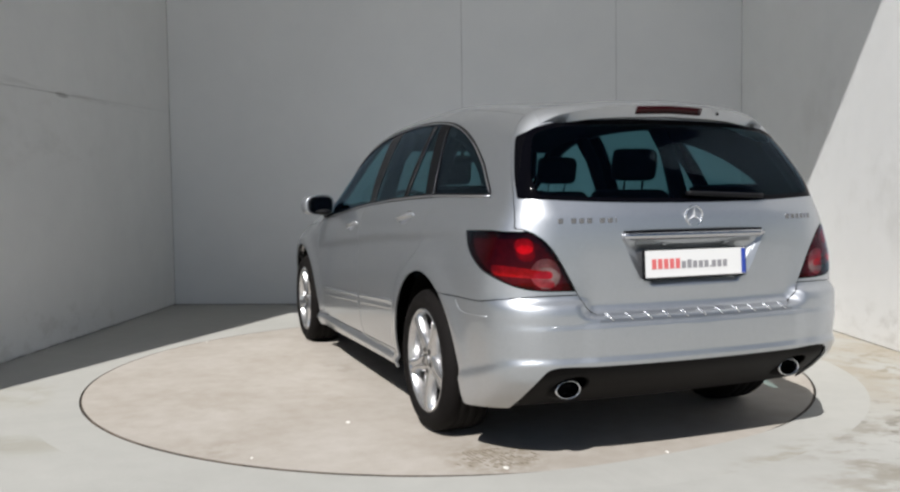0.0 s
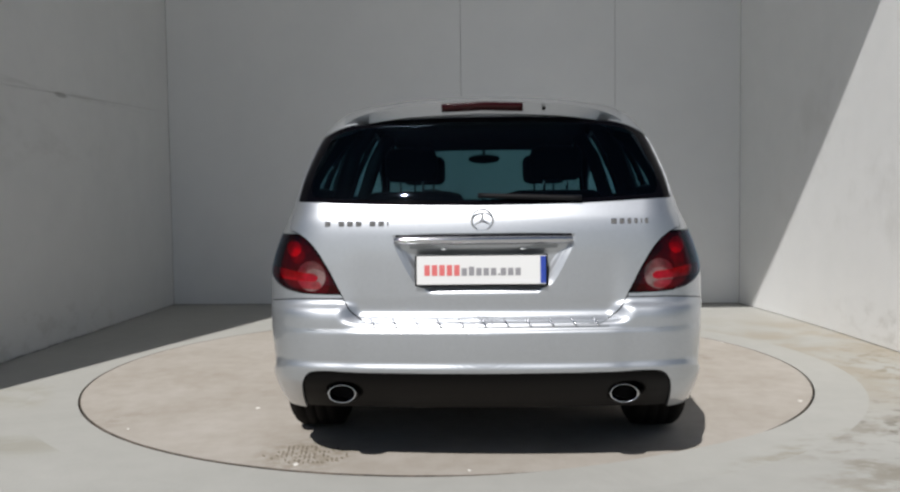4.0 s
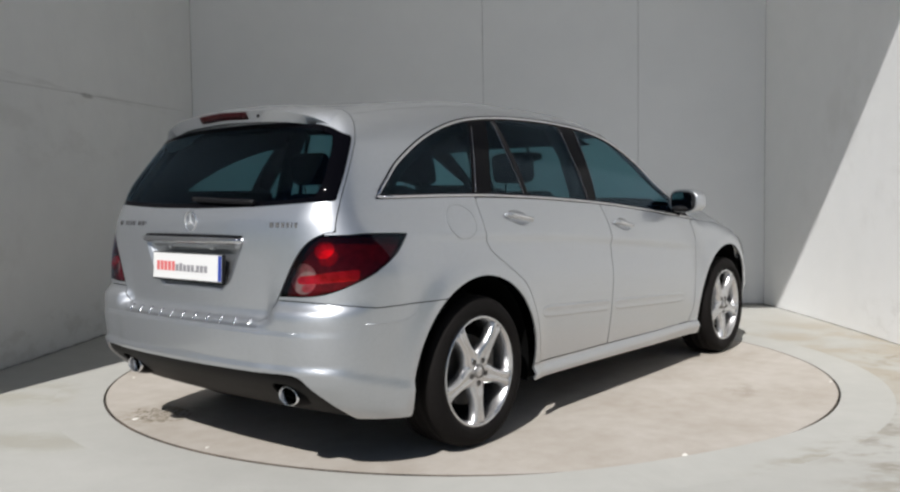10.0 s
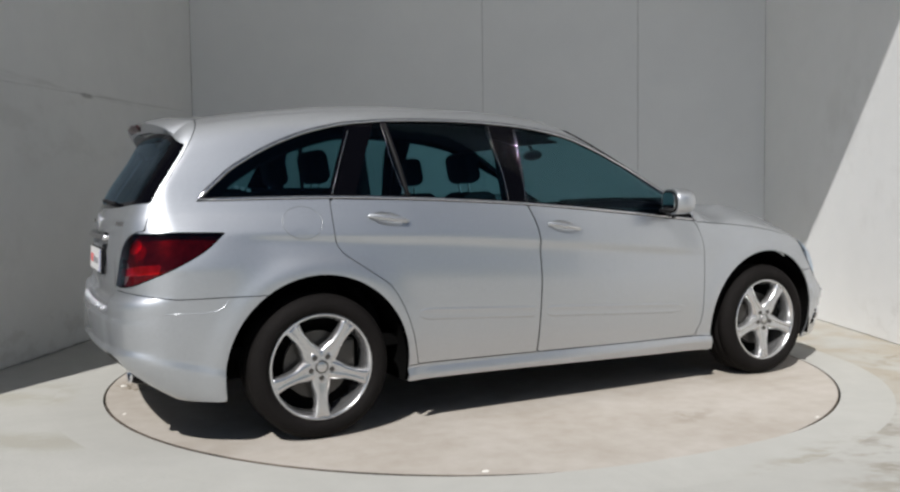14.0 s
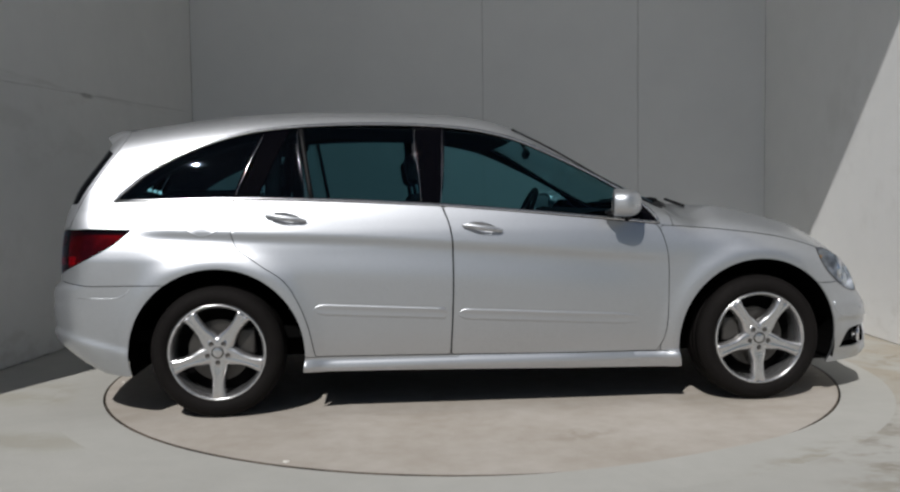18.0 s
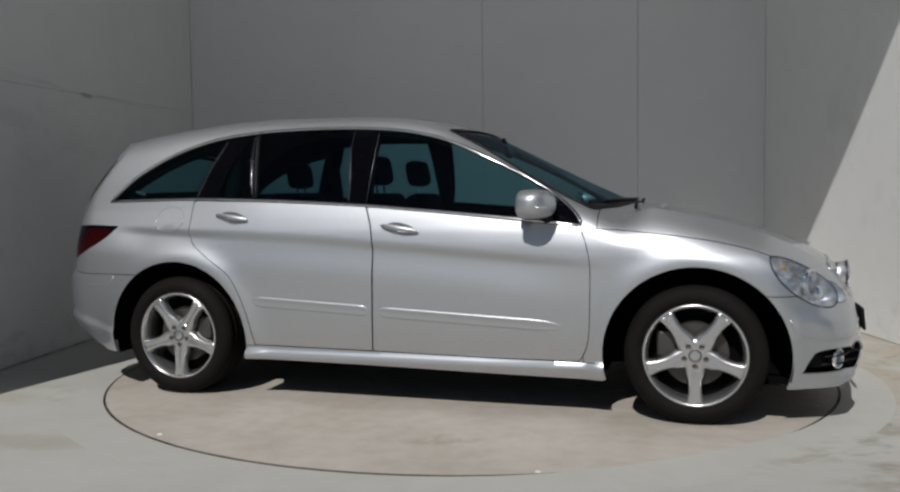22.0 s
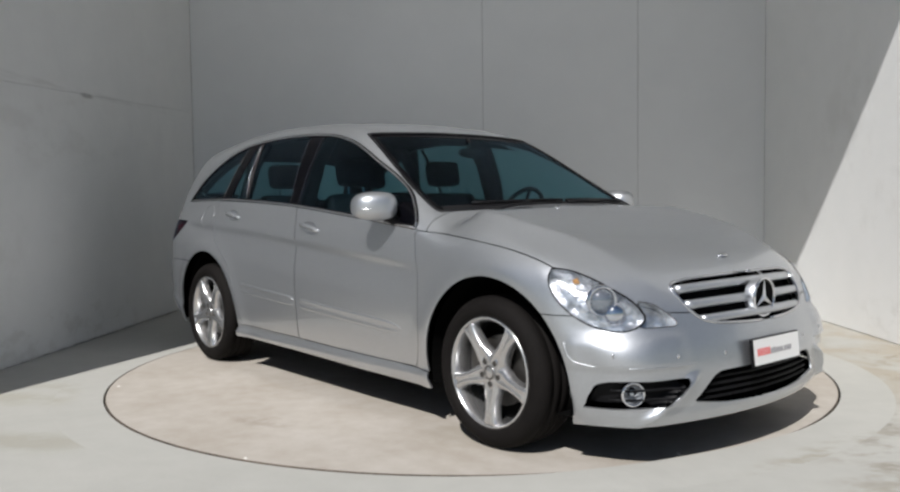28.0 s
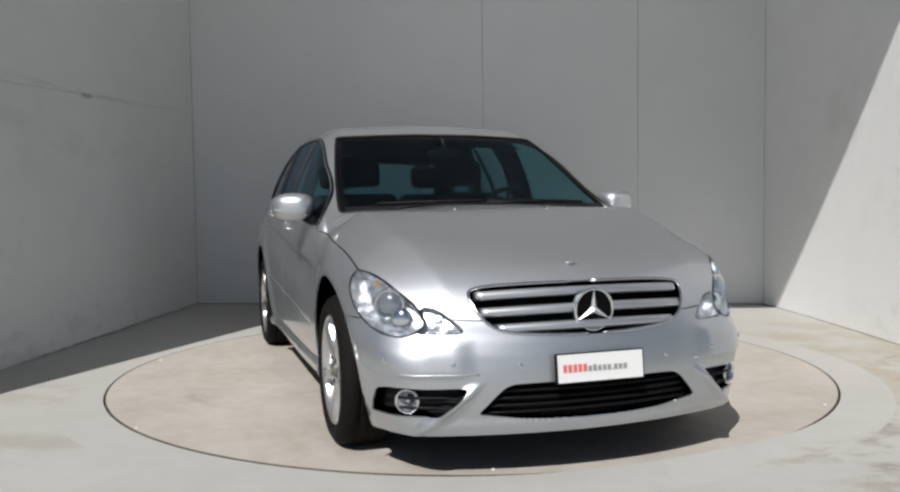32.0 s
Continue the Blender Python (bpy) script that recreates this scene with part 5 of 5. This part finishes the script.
        for w in widths:
            if w:
                c = on_end(y - w / 2, 1.052, False)
                bm = bmesh.new()
                box(bm, c.x - 0.004, c.x + 0.006, y - w + 0.003, y - 0.003, 1.041, 1.063, 0.002)
                part("badge_bar", bm, DARK_CHROME, car, "small grey badge bar")
                y -= w + 0.006
            else:
                y -= 0.022
    emblem(on_end(0.004, 1.063, False, 0.004), -1, 0.043, 0.0045, False)
    # ribbed step pad on the bumper
    bm = bmesh.new()
    rows = []
    for y in np.linspace(-0.50, 0.50, 30):
        a, b = on_end(y, 0.640, False, 0.003), on_end(y, 0.662, False, 0.002)
        rows.append([bm.verts.new(q) for q in (a + Vector((0, 0, -0.008)), a, b, b + Vector((0.02, 0, 0.004)))])
    for a, b in zip(rows, rows[1:]):
        for i in range(3):
            bm.faces.new((a[i], a[i + 1], b[i + 1], b[i]))
    part("step_pad", bm, PAD, car, "grey ribbed step pad on the bumper", True)
    for k in range(11):
        y = -0.45 + 0.09 * k
        a, b = on_end(y - 0.008, 0.638, False, 0.006), on_end(y + 0.010, 0.664, False, 0.005)
        bm = bmesh.new()
        tube(bm, [a, (a + b) / 2 + Vector((-0.003, 0, 0.002)), b], 0.0042, 6)
        part("pad_rib", bm, TRIM, car, "bright metal rib", True)
    rail("bumper_ridge", [on_end(y, 0.622, False, -0.0012) for y in np.linspace(-0.72, 0.72, 40)], 0.003, PAINT, "thin ridge along the bumper")
    for s in (1, -1):
        pts = [on_side(x, z, s, -0.0008) for x, z in ((-2.20, 0.655), (-2.12, 0.652), (-2.04, 0.650), (-1.985, 0.655), (-1.95, 0.672), (-1.93, 0.70))]
        rail("bumper_ridge", pts, 0.003, PAINT, "thin ridge along the bumper's corner")
    # exhaust tips, before a dark inner wall
    for s in (1, -1):
        bm = bmesh.new()
        box(bm, -2.185, -2.15, s * 0.585 - 0.15, s * 0.585 + 0.15, 0.285, 0.45)
        part("exhaust_backing", bm, LINER, car, "dark wall behind the exhaust tip")
        bm = bmesh.new()
        box(bm, -2.245, -2.1, s * 0.70, s * 0.715, 0.335, 0.47)
        box(bm, -2.19, -1.95, s * 0.716, s * 0.73, 0.28, 0.47)
        part("bumper_stay", bm, LINER, car, "dark stay inside the bumper's corner")
    for s, y in ((1, 0.598), (-1, -0.575)):
        bm = bmesh.new()
        m = Matrix.Translation((-2.324, y, 0.341)) @ Matrix.Diagonal((1, 1.52, 1, 1))
        lathe(bm, [(0.0345, 0.10), (0.035, 0.006), (0.037, 0.0), (0.039, 0.004), (0.0385, 0.016)], 36, "X", m)
        tip = part("exhaust_tip", bm, CHROME, car, "oval chrome exhaust tip", True)
        bm = bmesh.new()
        lathe(bm, [(0.0001, 0.07), (0.0335, 0.07)], 24, "X", m)
        part("exhaust_hole", bm, LINER, tip)
        bm = bmesh.new()
        lathe(bm, [(0.0380, 0.012), (0.040, 0.013), (0.047, 0.03), (0.054, 0.06), (0.058, 0.13)], 36, "X", m)
        part("exhaust_shroud", bm, DIFFUSE_BLACK, tip, "dark plastic shroud round the tip", True)


def emblem(at, way, r, w, backed):
    """A ring with three plain bars, upright on an end of the car."""
    bm = bmesh.new()
    ring = [at + Vector((0, r * math.cos(a), r * math.sin(a))) for a in np.linspace(0, 2 * math.pi, 40, endpoint=False)]
    tube(bm, ring, w, 8, True)
    star = part("emblem_ring", bm, CHROME, car, "chrome ring emblem", True)
    for k in range(3):
        a = radians(90 + 120 * k)
        tip = at + Vector((way * 0.002, r * math.cos(a), r * math.sin(a)))
        side = Vector((0, -math.sin(a), math.cos(a))) * r * 0.16
        bm = bmesh.new()
        vs = [bm.verts.new(q) for q in (tip, at + side, at - side, at + Vector((way * r * 0.12, 0, 0)))]
        for f in ((0, 1, 3), (0, 3, 2), (1, 2, 3), (0, 2, 1)):
            bm.faces.new([vs[i] for i in f])
        bmesh.ops.recalc_face_normals(bm, faces=bm.faces)
        part("emblem_bar", bm, STAR, star)
    if backed:
        bm = bmesh.new()
        lathe(bm, [(0.0001, 0.0), (r, 0.0)], 32, "X", Matrix.Translation(at - Vector((way * 0.003, 0, 0))))
        part("emblem_back", bm, LINER, star, "black disc")


def build_plate(m, way, width, height):
    """A display plate: the face in its own y-z plane, towards way."""
    bm = bmesh.new()
    box(bm, -0.008, 0.008, -width / 2 - 0.008, width / 2 + 0.008, -height / 2 - 0.007, height / 2 + 0.005, 0.004, m)
    plate = part("number_plate", bm, BLACK, car, "white plate with red and grey writing in a dark frame", True)
    bm = bmesh.new()
    box(bm, way * 0.008, way * 0.0105, -width / 2, width / 2, -height / 2, height / 2, 0, m)
    part("plate_face", bm, WHITE, plate, "white plate face")
    k = width / 0.52
    # the car's left is to the reader's left at the back, to his right at the front
    d = 1 if way < 0 else -1
    bm = bmesh.new()
    e = -d * width / 2
    box(bm, way * 0.0105, way * 0.0115, e, e + d * 0.022 * k, -height / 2 + 0.003, height / 2 - 0.003, 0, m)
    if way < 0:
        part("plate_end", bm, BLUE_INK, plate, "dark blue end band")
    y = d * width * 0.44
    for i in range(14):
        w = (0.030 if i < 5 else 0.0295 if i != 10 else 0.010) * k
        tall = 0.043 if i < 5 else 0.030 if i not in (6, 10) else (0.036 if i == 6 else 0.008)
        bm = bmesh.new()
        a, b = sorted((y, y - d * w * 0.74))
        box(bm, way * 0.0105, way * 0.012, a, b, -0.022 * k, (-0.022 + tall) * k, 0, m)
        part("writing_bar", bm, RED_INK if i < 5 else GREY_INK, plate)
        y -= d * w
    return plate


def build_front():
    # grille slats with a bright frame
    for zc, half in ((0.758, 0.468), (0.694, 0.462), (0.628, 0.405)):
        bm = bmesh.new()
        rows = []
        for y in np.linspace(-half, half, 34):
            z = zc - 0.012 * (y / 0.47) ** 2
            base = on_end(y, z, True)
            prof = [(-0.045, 0.012), (-0.008, 0.020), (0.002, 0.012), (0.003, -0.006), (-0.010, -0.018), (-0.045, -0.016)]
            rows.append([bm.verts.new(base + Vector((dx - 0.30 * dz, 0, dz))) for dx, dz in prof])
        for a, b in zip(rows, rows[1:]):
            for i in range(5):
                bm.faces.new((a[i], a[i + 1], b[i + 1], b[i]))
        bm.faces.new(rows[0])
        bm.faces.new(rows[-1])
        bmesh.ops.recalc_face_normals(bm, faces=bm.faces)
        part("grille_slat", bm, PAINT, car, "silver grille slat", True)
    ring = [on_end(y, z, True, 0.0) for y, z in GRILLE if y > 0.001]
    for s in (1, -1):
        rail("grille_frame", [Vector((p.x, s * p.y, p.z)) for p in ring], 0.007, TRIM, "bright grille frame")
    emblem(Vector((2.316, 0.0, 0.687)), 1, 0.085, 0.0065, True)
    bm = bmesh.new()
    lathe(bm, [(0.0001, 0.0), (0.07, -0.002), (0.078, -0.006), (0.074, -0.05)], 32, "X", Matrix.Translation((2.310, 0, 0.687)))
    part("emblem_boss", bm, PAINT, car, "silver boss behind the emblem", True)
    build_plate(Matrix.Translation((2.376, -0.005, 0.462)) @ Euler((0, radians(-6), 0)).to_matrix().to_4x4(), 1, 0.385, 0.112)
    # intake bars and mesh
    for zc in (0.285, 0.315, 0.345, 0.375):
        half = 0.47 - (zc - 0.27) * 0.55
        bm = bmesh.new()
        tube(bm, [on_end(y, zc, True, -0.026) for y in np.linspace(-half, half, 16)], 0.0055, 6)
        part("intake_bar", bm, BLACK, car, "black intake bar", True)
    for s in (1, -1):
        for zc in (0.312, 0.352):
            bm = bmesh.new()
            tube(bm, [on_end(s * y, zc, True, -0.022) for y in np.linspace(0.61 - (zc - 0.31) * 0.8, 0.83, 10)], 0.006, 6)
            part("vent_bar", bm, BLACK, car, "black vent bar", True)
        m = Matrix.Translation((on_end(0.765, 0.337, True).x - 0.024, s * 0.765, 0.337)) @ Euler((0, 0, s * radians(30))).to_matrix().to_4x4()
        bm = bmesh.new()
        lathe(bm, [(0.040, -0.03), (0.042, 0.004), (0.048, 0.007), (0.052, 0.002), (0.052, -0.008)], 32, "X", m)
        fog = part("fog_lamp", bm, CHROME, car, "round fog lamp with chrome ring", True)
        bm = bmesh.new()
        lathe(bm, [(0.0001, -0.04), (0.025, -0.03), (0.041, -0.004)], 24, "X", m)
        part("fog_reflector", bm, LAMP_BACK, fog, smooth=True)
        bm = bmesh.new()
        ball(bm, m @ Vector((-0.018, 0, 0)), (0.010, 0.010, 0.010))
        part("fog_bulb", bm, CHROME, fog, smooth=True)
        bm = bmesh.new()
        lathe(bm, [(0.0001, 0.008), (0.03, 0.006), (0.043, 0.0)], 24, "X", m)
        part("fog_lens", bm, LENS, fog, "clear lens", True)
        # parking sensors
        for y, z in ((0.335, 0.478), (0.60, 0.487), (0.845, 0.50)):
            q = on_end(s * y, z, True, 0.0005)
            bm = bmesh.new()
            ball(bm, q, (0.003, 0.010, 0.010))
            part("parking_sensor", bm, TRIM, car, "small silver parking sensor", True)
    for s in (1, -1):
        pts = [on_end(s * y, 0.449 + 0.004 * (y > 0.85), True, 0.0) for y in np.linspace(0.50, 0.80, 16)]
        pts += [on_side(x, z, s, 0.0) for x, z in ((2.05, 0.452), (1.99, 0.462), (1.955, 0.485), (1.94, 0.515), (1.935, 0.545))]
        rail("bumper_ridge", pts, 0.003, PAINT, "thin ridge along the bumper's rubbing strip")
        # dark seals round the lamps
        rail("headlamp_seal", [on_side(x, z, s, 0.0) for x, z in HEADLAMP[::2]], 0.0035, BLACK, "dark seal round the headlamp", True)
        rail("side_lamp_seal", [on_end(s * y, z, True, 0.0) for y, z in INNER_LAMP[::2] if y < 0.70], 0.002, DARKMETAL, "thin dark seal round the side lamp")
    q = on_top(2.10, 0.0)
    bm = bmesh.new()
    ball(bm, q + Vector((0, 0, 0.004)), (0.028, 0.028, 0.009))
    part("bonnet_badge", bm, CHROME, car, "small round bonnet badge", True)
    for y in (0.26, -0.26):
        q = on_top(1.29, y)
        bm = bmesh.new()
        ball(bm, q, (0.018, 0.011, 0.007))
        part("washer_nozzle", bm, CHROME, car, "small shiny washer nozzle", True)


def seat(x, y):
    """One seat with its cushion, backrest and headrest, in dark cloth."""
    bm = bmesh.new()
    box(bm, x - 0.05, x + 0.46, y - 0.25, y + 0.25, 0.46, 0.66, 0.06)
    base = part("seat_cushion", bm, SEAT, car, "dark seat cushion", True)
    bm = bmesh.new()
    m = Matrix.Translation((x, y, 0.62)) @ Euler((0, radians(-20), 0)).to_matrix().to_4x4()
    box(bm, -0.07, 0.07, -0.25, 0.25, 0.0, 0.60, 0.055, m)
    part("seat_back", bm, SEAT, car, "dark seat backrest", True)
    bm = bmesh.new()
    m2 = Matrix.Translation((x - 0.225, y, 1.335)) @ Euler((0, radians(-10), 0)).to_matrix().to_4x4()
    box(bm, -0.055, 0.055, -0.135, 0.135, -0.095, 0.085, 0.045, m2)
    part("headrest", bm, SEAT, car, "dark headrest", True)
    for dy in (-0.06, 0.06):
        bm = bmesh.new()
        tube(bm, [(x - 0.20, y + dy, 1.14), (x - 0.225, y + dy, 1.28)], 0.006, 6)
        part("headrest_post", bm, CHROME, car)


def build_cabin():
    for x in (-0.18, -1.10):
        for y in (0.38, -0.38):
            seat(x, y)
    bm = bmesh.new()
    rows = []
    for y in np.linspace(-0.80, 0.80, 20):
        k = 1 - 0.25 * (y / 0.8) ** 2
        rows.append([bm.verts.new((x, y, z)) for x, z in ((1.08 * k, 1.07), (0.80 * k, 1.075), (0.60 * k, 1.045 + 0.045 * math.exp(-((y - 0.38) / 0.16) ** 2)), (0.50 * k, 0.98), (0.52 * k, 0.72), (0.60 * k, 0.5))])
    for a, b in zip(rows, rows[1:]):
        for i in range(5):
            bm.faces.new((a[i], a[i + 1], b[i + 1], b[i]))
    part("dashboard", bm, SEAT, car, "black dashboard", True)
    bm = bmesh.new()
    m = Matrix.Translation((0.40, 0.38, 1.045)) @ Euler((0, radians(-66), 0)).to_matrix().to_4x4()
    tube(bm, [m @ Vector((0.18 * math.cos(a), 0.18 * math.sin(a), 0)) for a in np.linspace(0, 2 * math.pi, 32, endpoint=False)], 0.015, 8, True)
    wheel = part("steering_wheel", bm, BLACK, car, "black steering wheel", True)
    bm = bmesh.new()
    box(bm, -0.05, 0.05, -0.07, 0.07, -0.02, 0.02, 0.015, m)
    for a in (0, 120, 240):
        tube(bm, [m @ Vector((0, 0, 0)), m @ Vector((0.17 * math.cos(radians(a)), 0.17 * math.sin(radians(a)), 0))], 0.012, 6)
    part("steering_hub", bm, BLACK, wheel, smooth=True)
    bm = bmesh.new()
    ball(bm, (0.34, 0.0, 1.435), (0.02, 0.115, 0.034))
    part("interior_mirror", bm, BLACK, car, "dark interior mirror", True)
    bm = bmesh.new()
    tube(bm, [(0.34, 0, 1.46), (0.30, 0, 1.53)], 0.012, 6)
    part("mirror_stalk", bm, BLACK, car)
    bm = bmesh.new()
    box(bm, -2.15, 1.0, -0.80, 0.80, 0.40, 0.46)
    part("cabin_floor", bm, LINER, car, "dark cabin floor")
    bm = bmesh.new()
    box(bm, -2.24, -1.42, -0.74, 0.74, 0.86, 0.90, 0.01)
    part("load_cover", bm, SEAT, car, "dark load cover")
    bm = bmesh.new()
    for x in (-0.33, -1.2):
        for s in (1, -1):
            tube(bm, [(x, s * 0.80, 1.10), (x, s * 0.70, 1.40), (x, s * 0.60, 1.56)], 0.045, 8)
    part("inner_posts", bm, SEAT, car, "dark inner window posts", True)


build_wheels()
build_underbody()
build_trim()
build_rear()
build_front()
build_cabin()


# ---- the turntable and the motion ----
def build_turntable():
    table = new("turntable")
    tagged(table, "round pale concrete turntable set flush in the floor", "turntable")
    bm = bmesh.new()
    n = 200
    rows = []
    for r, z in ((R_DISC - 0.30, 0.002), (R_DISC - 0.006, 0.002), (R_DISC - 0.005, -0.05)):
        rows.append([bm.verts.new((r * math.cos(2 * math.pi * k / n), r * math.sin(2 * math.pi * k / n), z)) for k in range(n)])
    bm.faces.new(rows[0])
    for a, b in zip(rows, rows[1:]):
        for k in range(n):
            bm.faces.new((a[k], b[k], b[(k + 1) % n], a[(k + 1) % n]))
    part("deck", bm, DISC, table, "pinkish-beige concrete deck with stains")
    bm = lathe(bmesh.new(), [(R_DISC - 0.0058, 0.003), (R_DISC - 0.001, 0.003), (R_DISC, 0.001), (R_DISC, -0.05)], 200, "Z")
    part("deck_rim", bm, RUST, table, "thin dark rusty steel rim of the deck")
    # a dirty print of tyre ribs near the edge
    rng = random.Random(5)
    bm = bmesh.new()
    for i in range(-9, 10):
        for j in range(-4, 5):
            if rng.random() < 0.35 + 0.04 * abs(i) or math.hypot(i / 9.5, j / 4.6) > 1:
                continue
            cx, cy = -2.02 + 0.030 * j + rng.uniform(-0.006, 0.006), 0.55 + 0.021 * i + 0.004 * j
            long, wide = rng.uniform(0.010, 0.017), rng.uniform(0.003, 0.0055)
            a = radians(rng.uniform(10, 32))
            ring = [(long * math.cos(b), wide * math.sin(b)) for b in np.linspace(0, 2 * math.pi, 9, endpoint=False)]
            spin = [(cx + u * math.cos(a) - v * math.sin(a), cy + u * math.sin(a) + v * math.cos(a)) for u, v in ring]
            top = [bm.verts.new((u, v, 0.0035)) for u, v in spin]
            low = [bm.verts.new((cx + (u - cx) * 1.3, cy + (v - cy) * 1.3, 0.0015)) for u, v in spin]
            bm.faces.new(top)
            for k in range(9):
                bm.faces.new((top[k], low[k], low[(k + 1) % 9], top[(k + 1) % 9]))
    tagged(part("tyre_print", bm, DIRT, table), "brown dirty print of tyre ribs", kind="stuff")
    # pale chips of mortar on the deck and along its edge
    for x, y, r in ((-1.17, 1.0, 0.020), (-1.03, -2.02, 0.018), (2.15, -0.65, 0.014), (0.89, -2.12, 0.014), (-2.17, 0.56, 0.022), (-2.25, -0.2, 0.012), (-1.6, 1.55, 0.010), (1.75, 1.45, 0.012)):
        bm = bmesh.new()
        ring = [(r * rng.uniform(0.7, 1.2) * math.cos(b), 0.7 * r * rng.uniform(0.7, 1.2) * math.sin(b)) for b in np.linspace(0, 2 * math.pi, 9, endpoint=False)]
        top = [bm.verts.new((x + 0.7 * u, y + 0.7 * v, 0.006)) for u, v in ring]
        low = [bm.verts.new((x + u, y + v, 0.0015)) for u, v in ring]
        bm.faces.new(top)
        for k in range(9):
            bm.faces.new((top[k], low[k], low[(k + 1) % 9], top[(k + 1) % 9]))
        part("mortar_chip", bm, CHIP, table, "pale mortar chip")
    return table


DIRT = mottle(material("brown_dirt", (0.12, 0.1, 0.07), 0.95), (0.13, 0.105, 0.075), (0.24, 0.205, 0.155), (20, 90))
RUST = mottle(material("rusty_steel", (0.05, 0.04, 0.03), 0.85), (0.03, 0.024, 0.019), (0.12, 0.092, 0.07), (3, 40), spread=(0.4, 0.6))
CHIP = mottle(material("pale_mortar", (0.7, 0.68, 0.64), 0.9), (0.6, 0.58, 0.54), (0.75, 0.73, 0.69), (30, 120))
turntable = build_turntable()

# the turn of the table in degrees, second by second
TURN = [(0, 110.71), (1, 104.87), (2, 99.04), (3, 93.14), (3.5, 90.17), (5.5, 78.34), (6.5, 72.45), (8, 63.68), (9.5, 54.92), (11, 46.23), (12.5, 37.49), (14, 28.79), (15.5, 20.28), (17, 11.82), (18, 6.15), (19, 0.64), (20.5, -7.46), (22, -15.58), (23.5, -23.77), (25, -31.93), (26.5, -40.24), (28, -48.56), (29, -54.05), (30, -59.6), (31, -65.14), (32, -70.63)]


def motions():
    offset = pose(0.0226, -0.2696, 0.0)
    walk(car, [(t, pose(0, 0, 0.002, 0, 0, a) @ offset) for t, a in TURN])
    walk(turntable, [(t, pose(0, 0, 0, 0, 0, a)) for t, a in TURN])


motions()
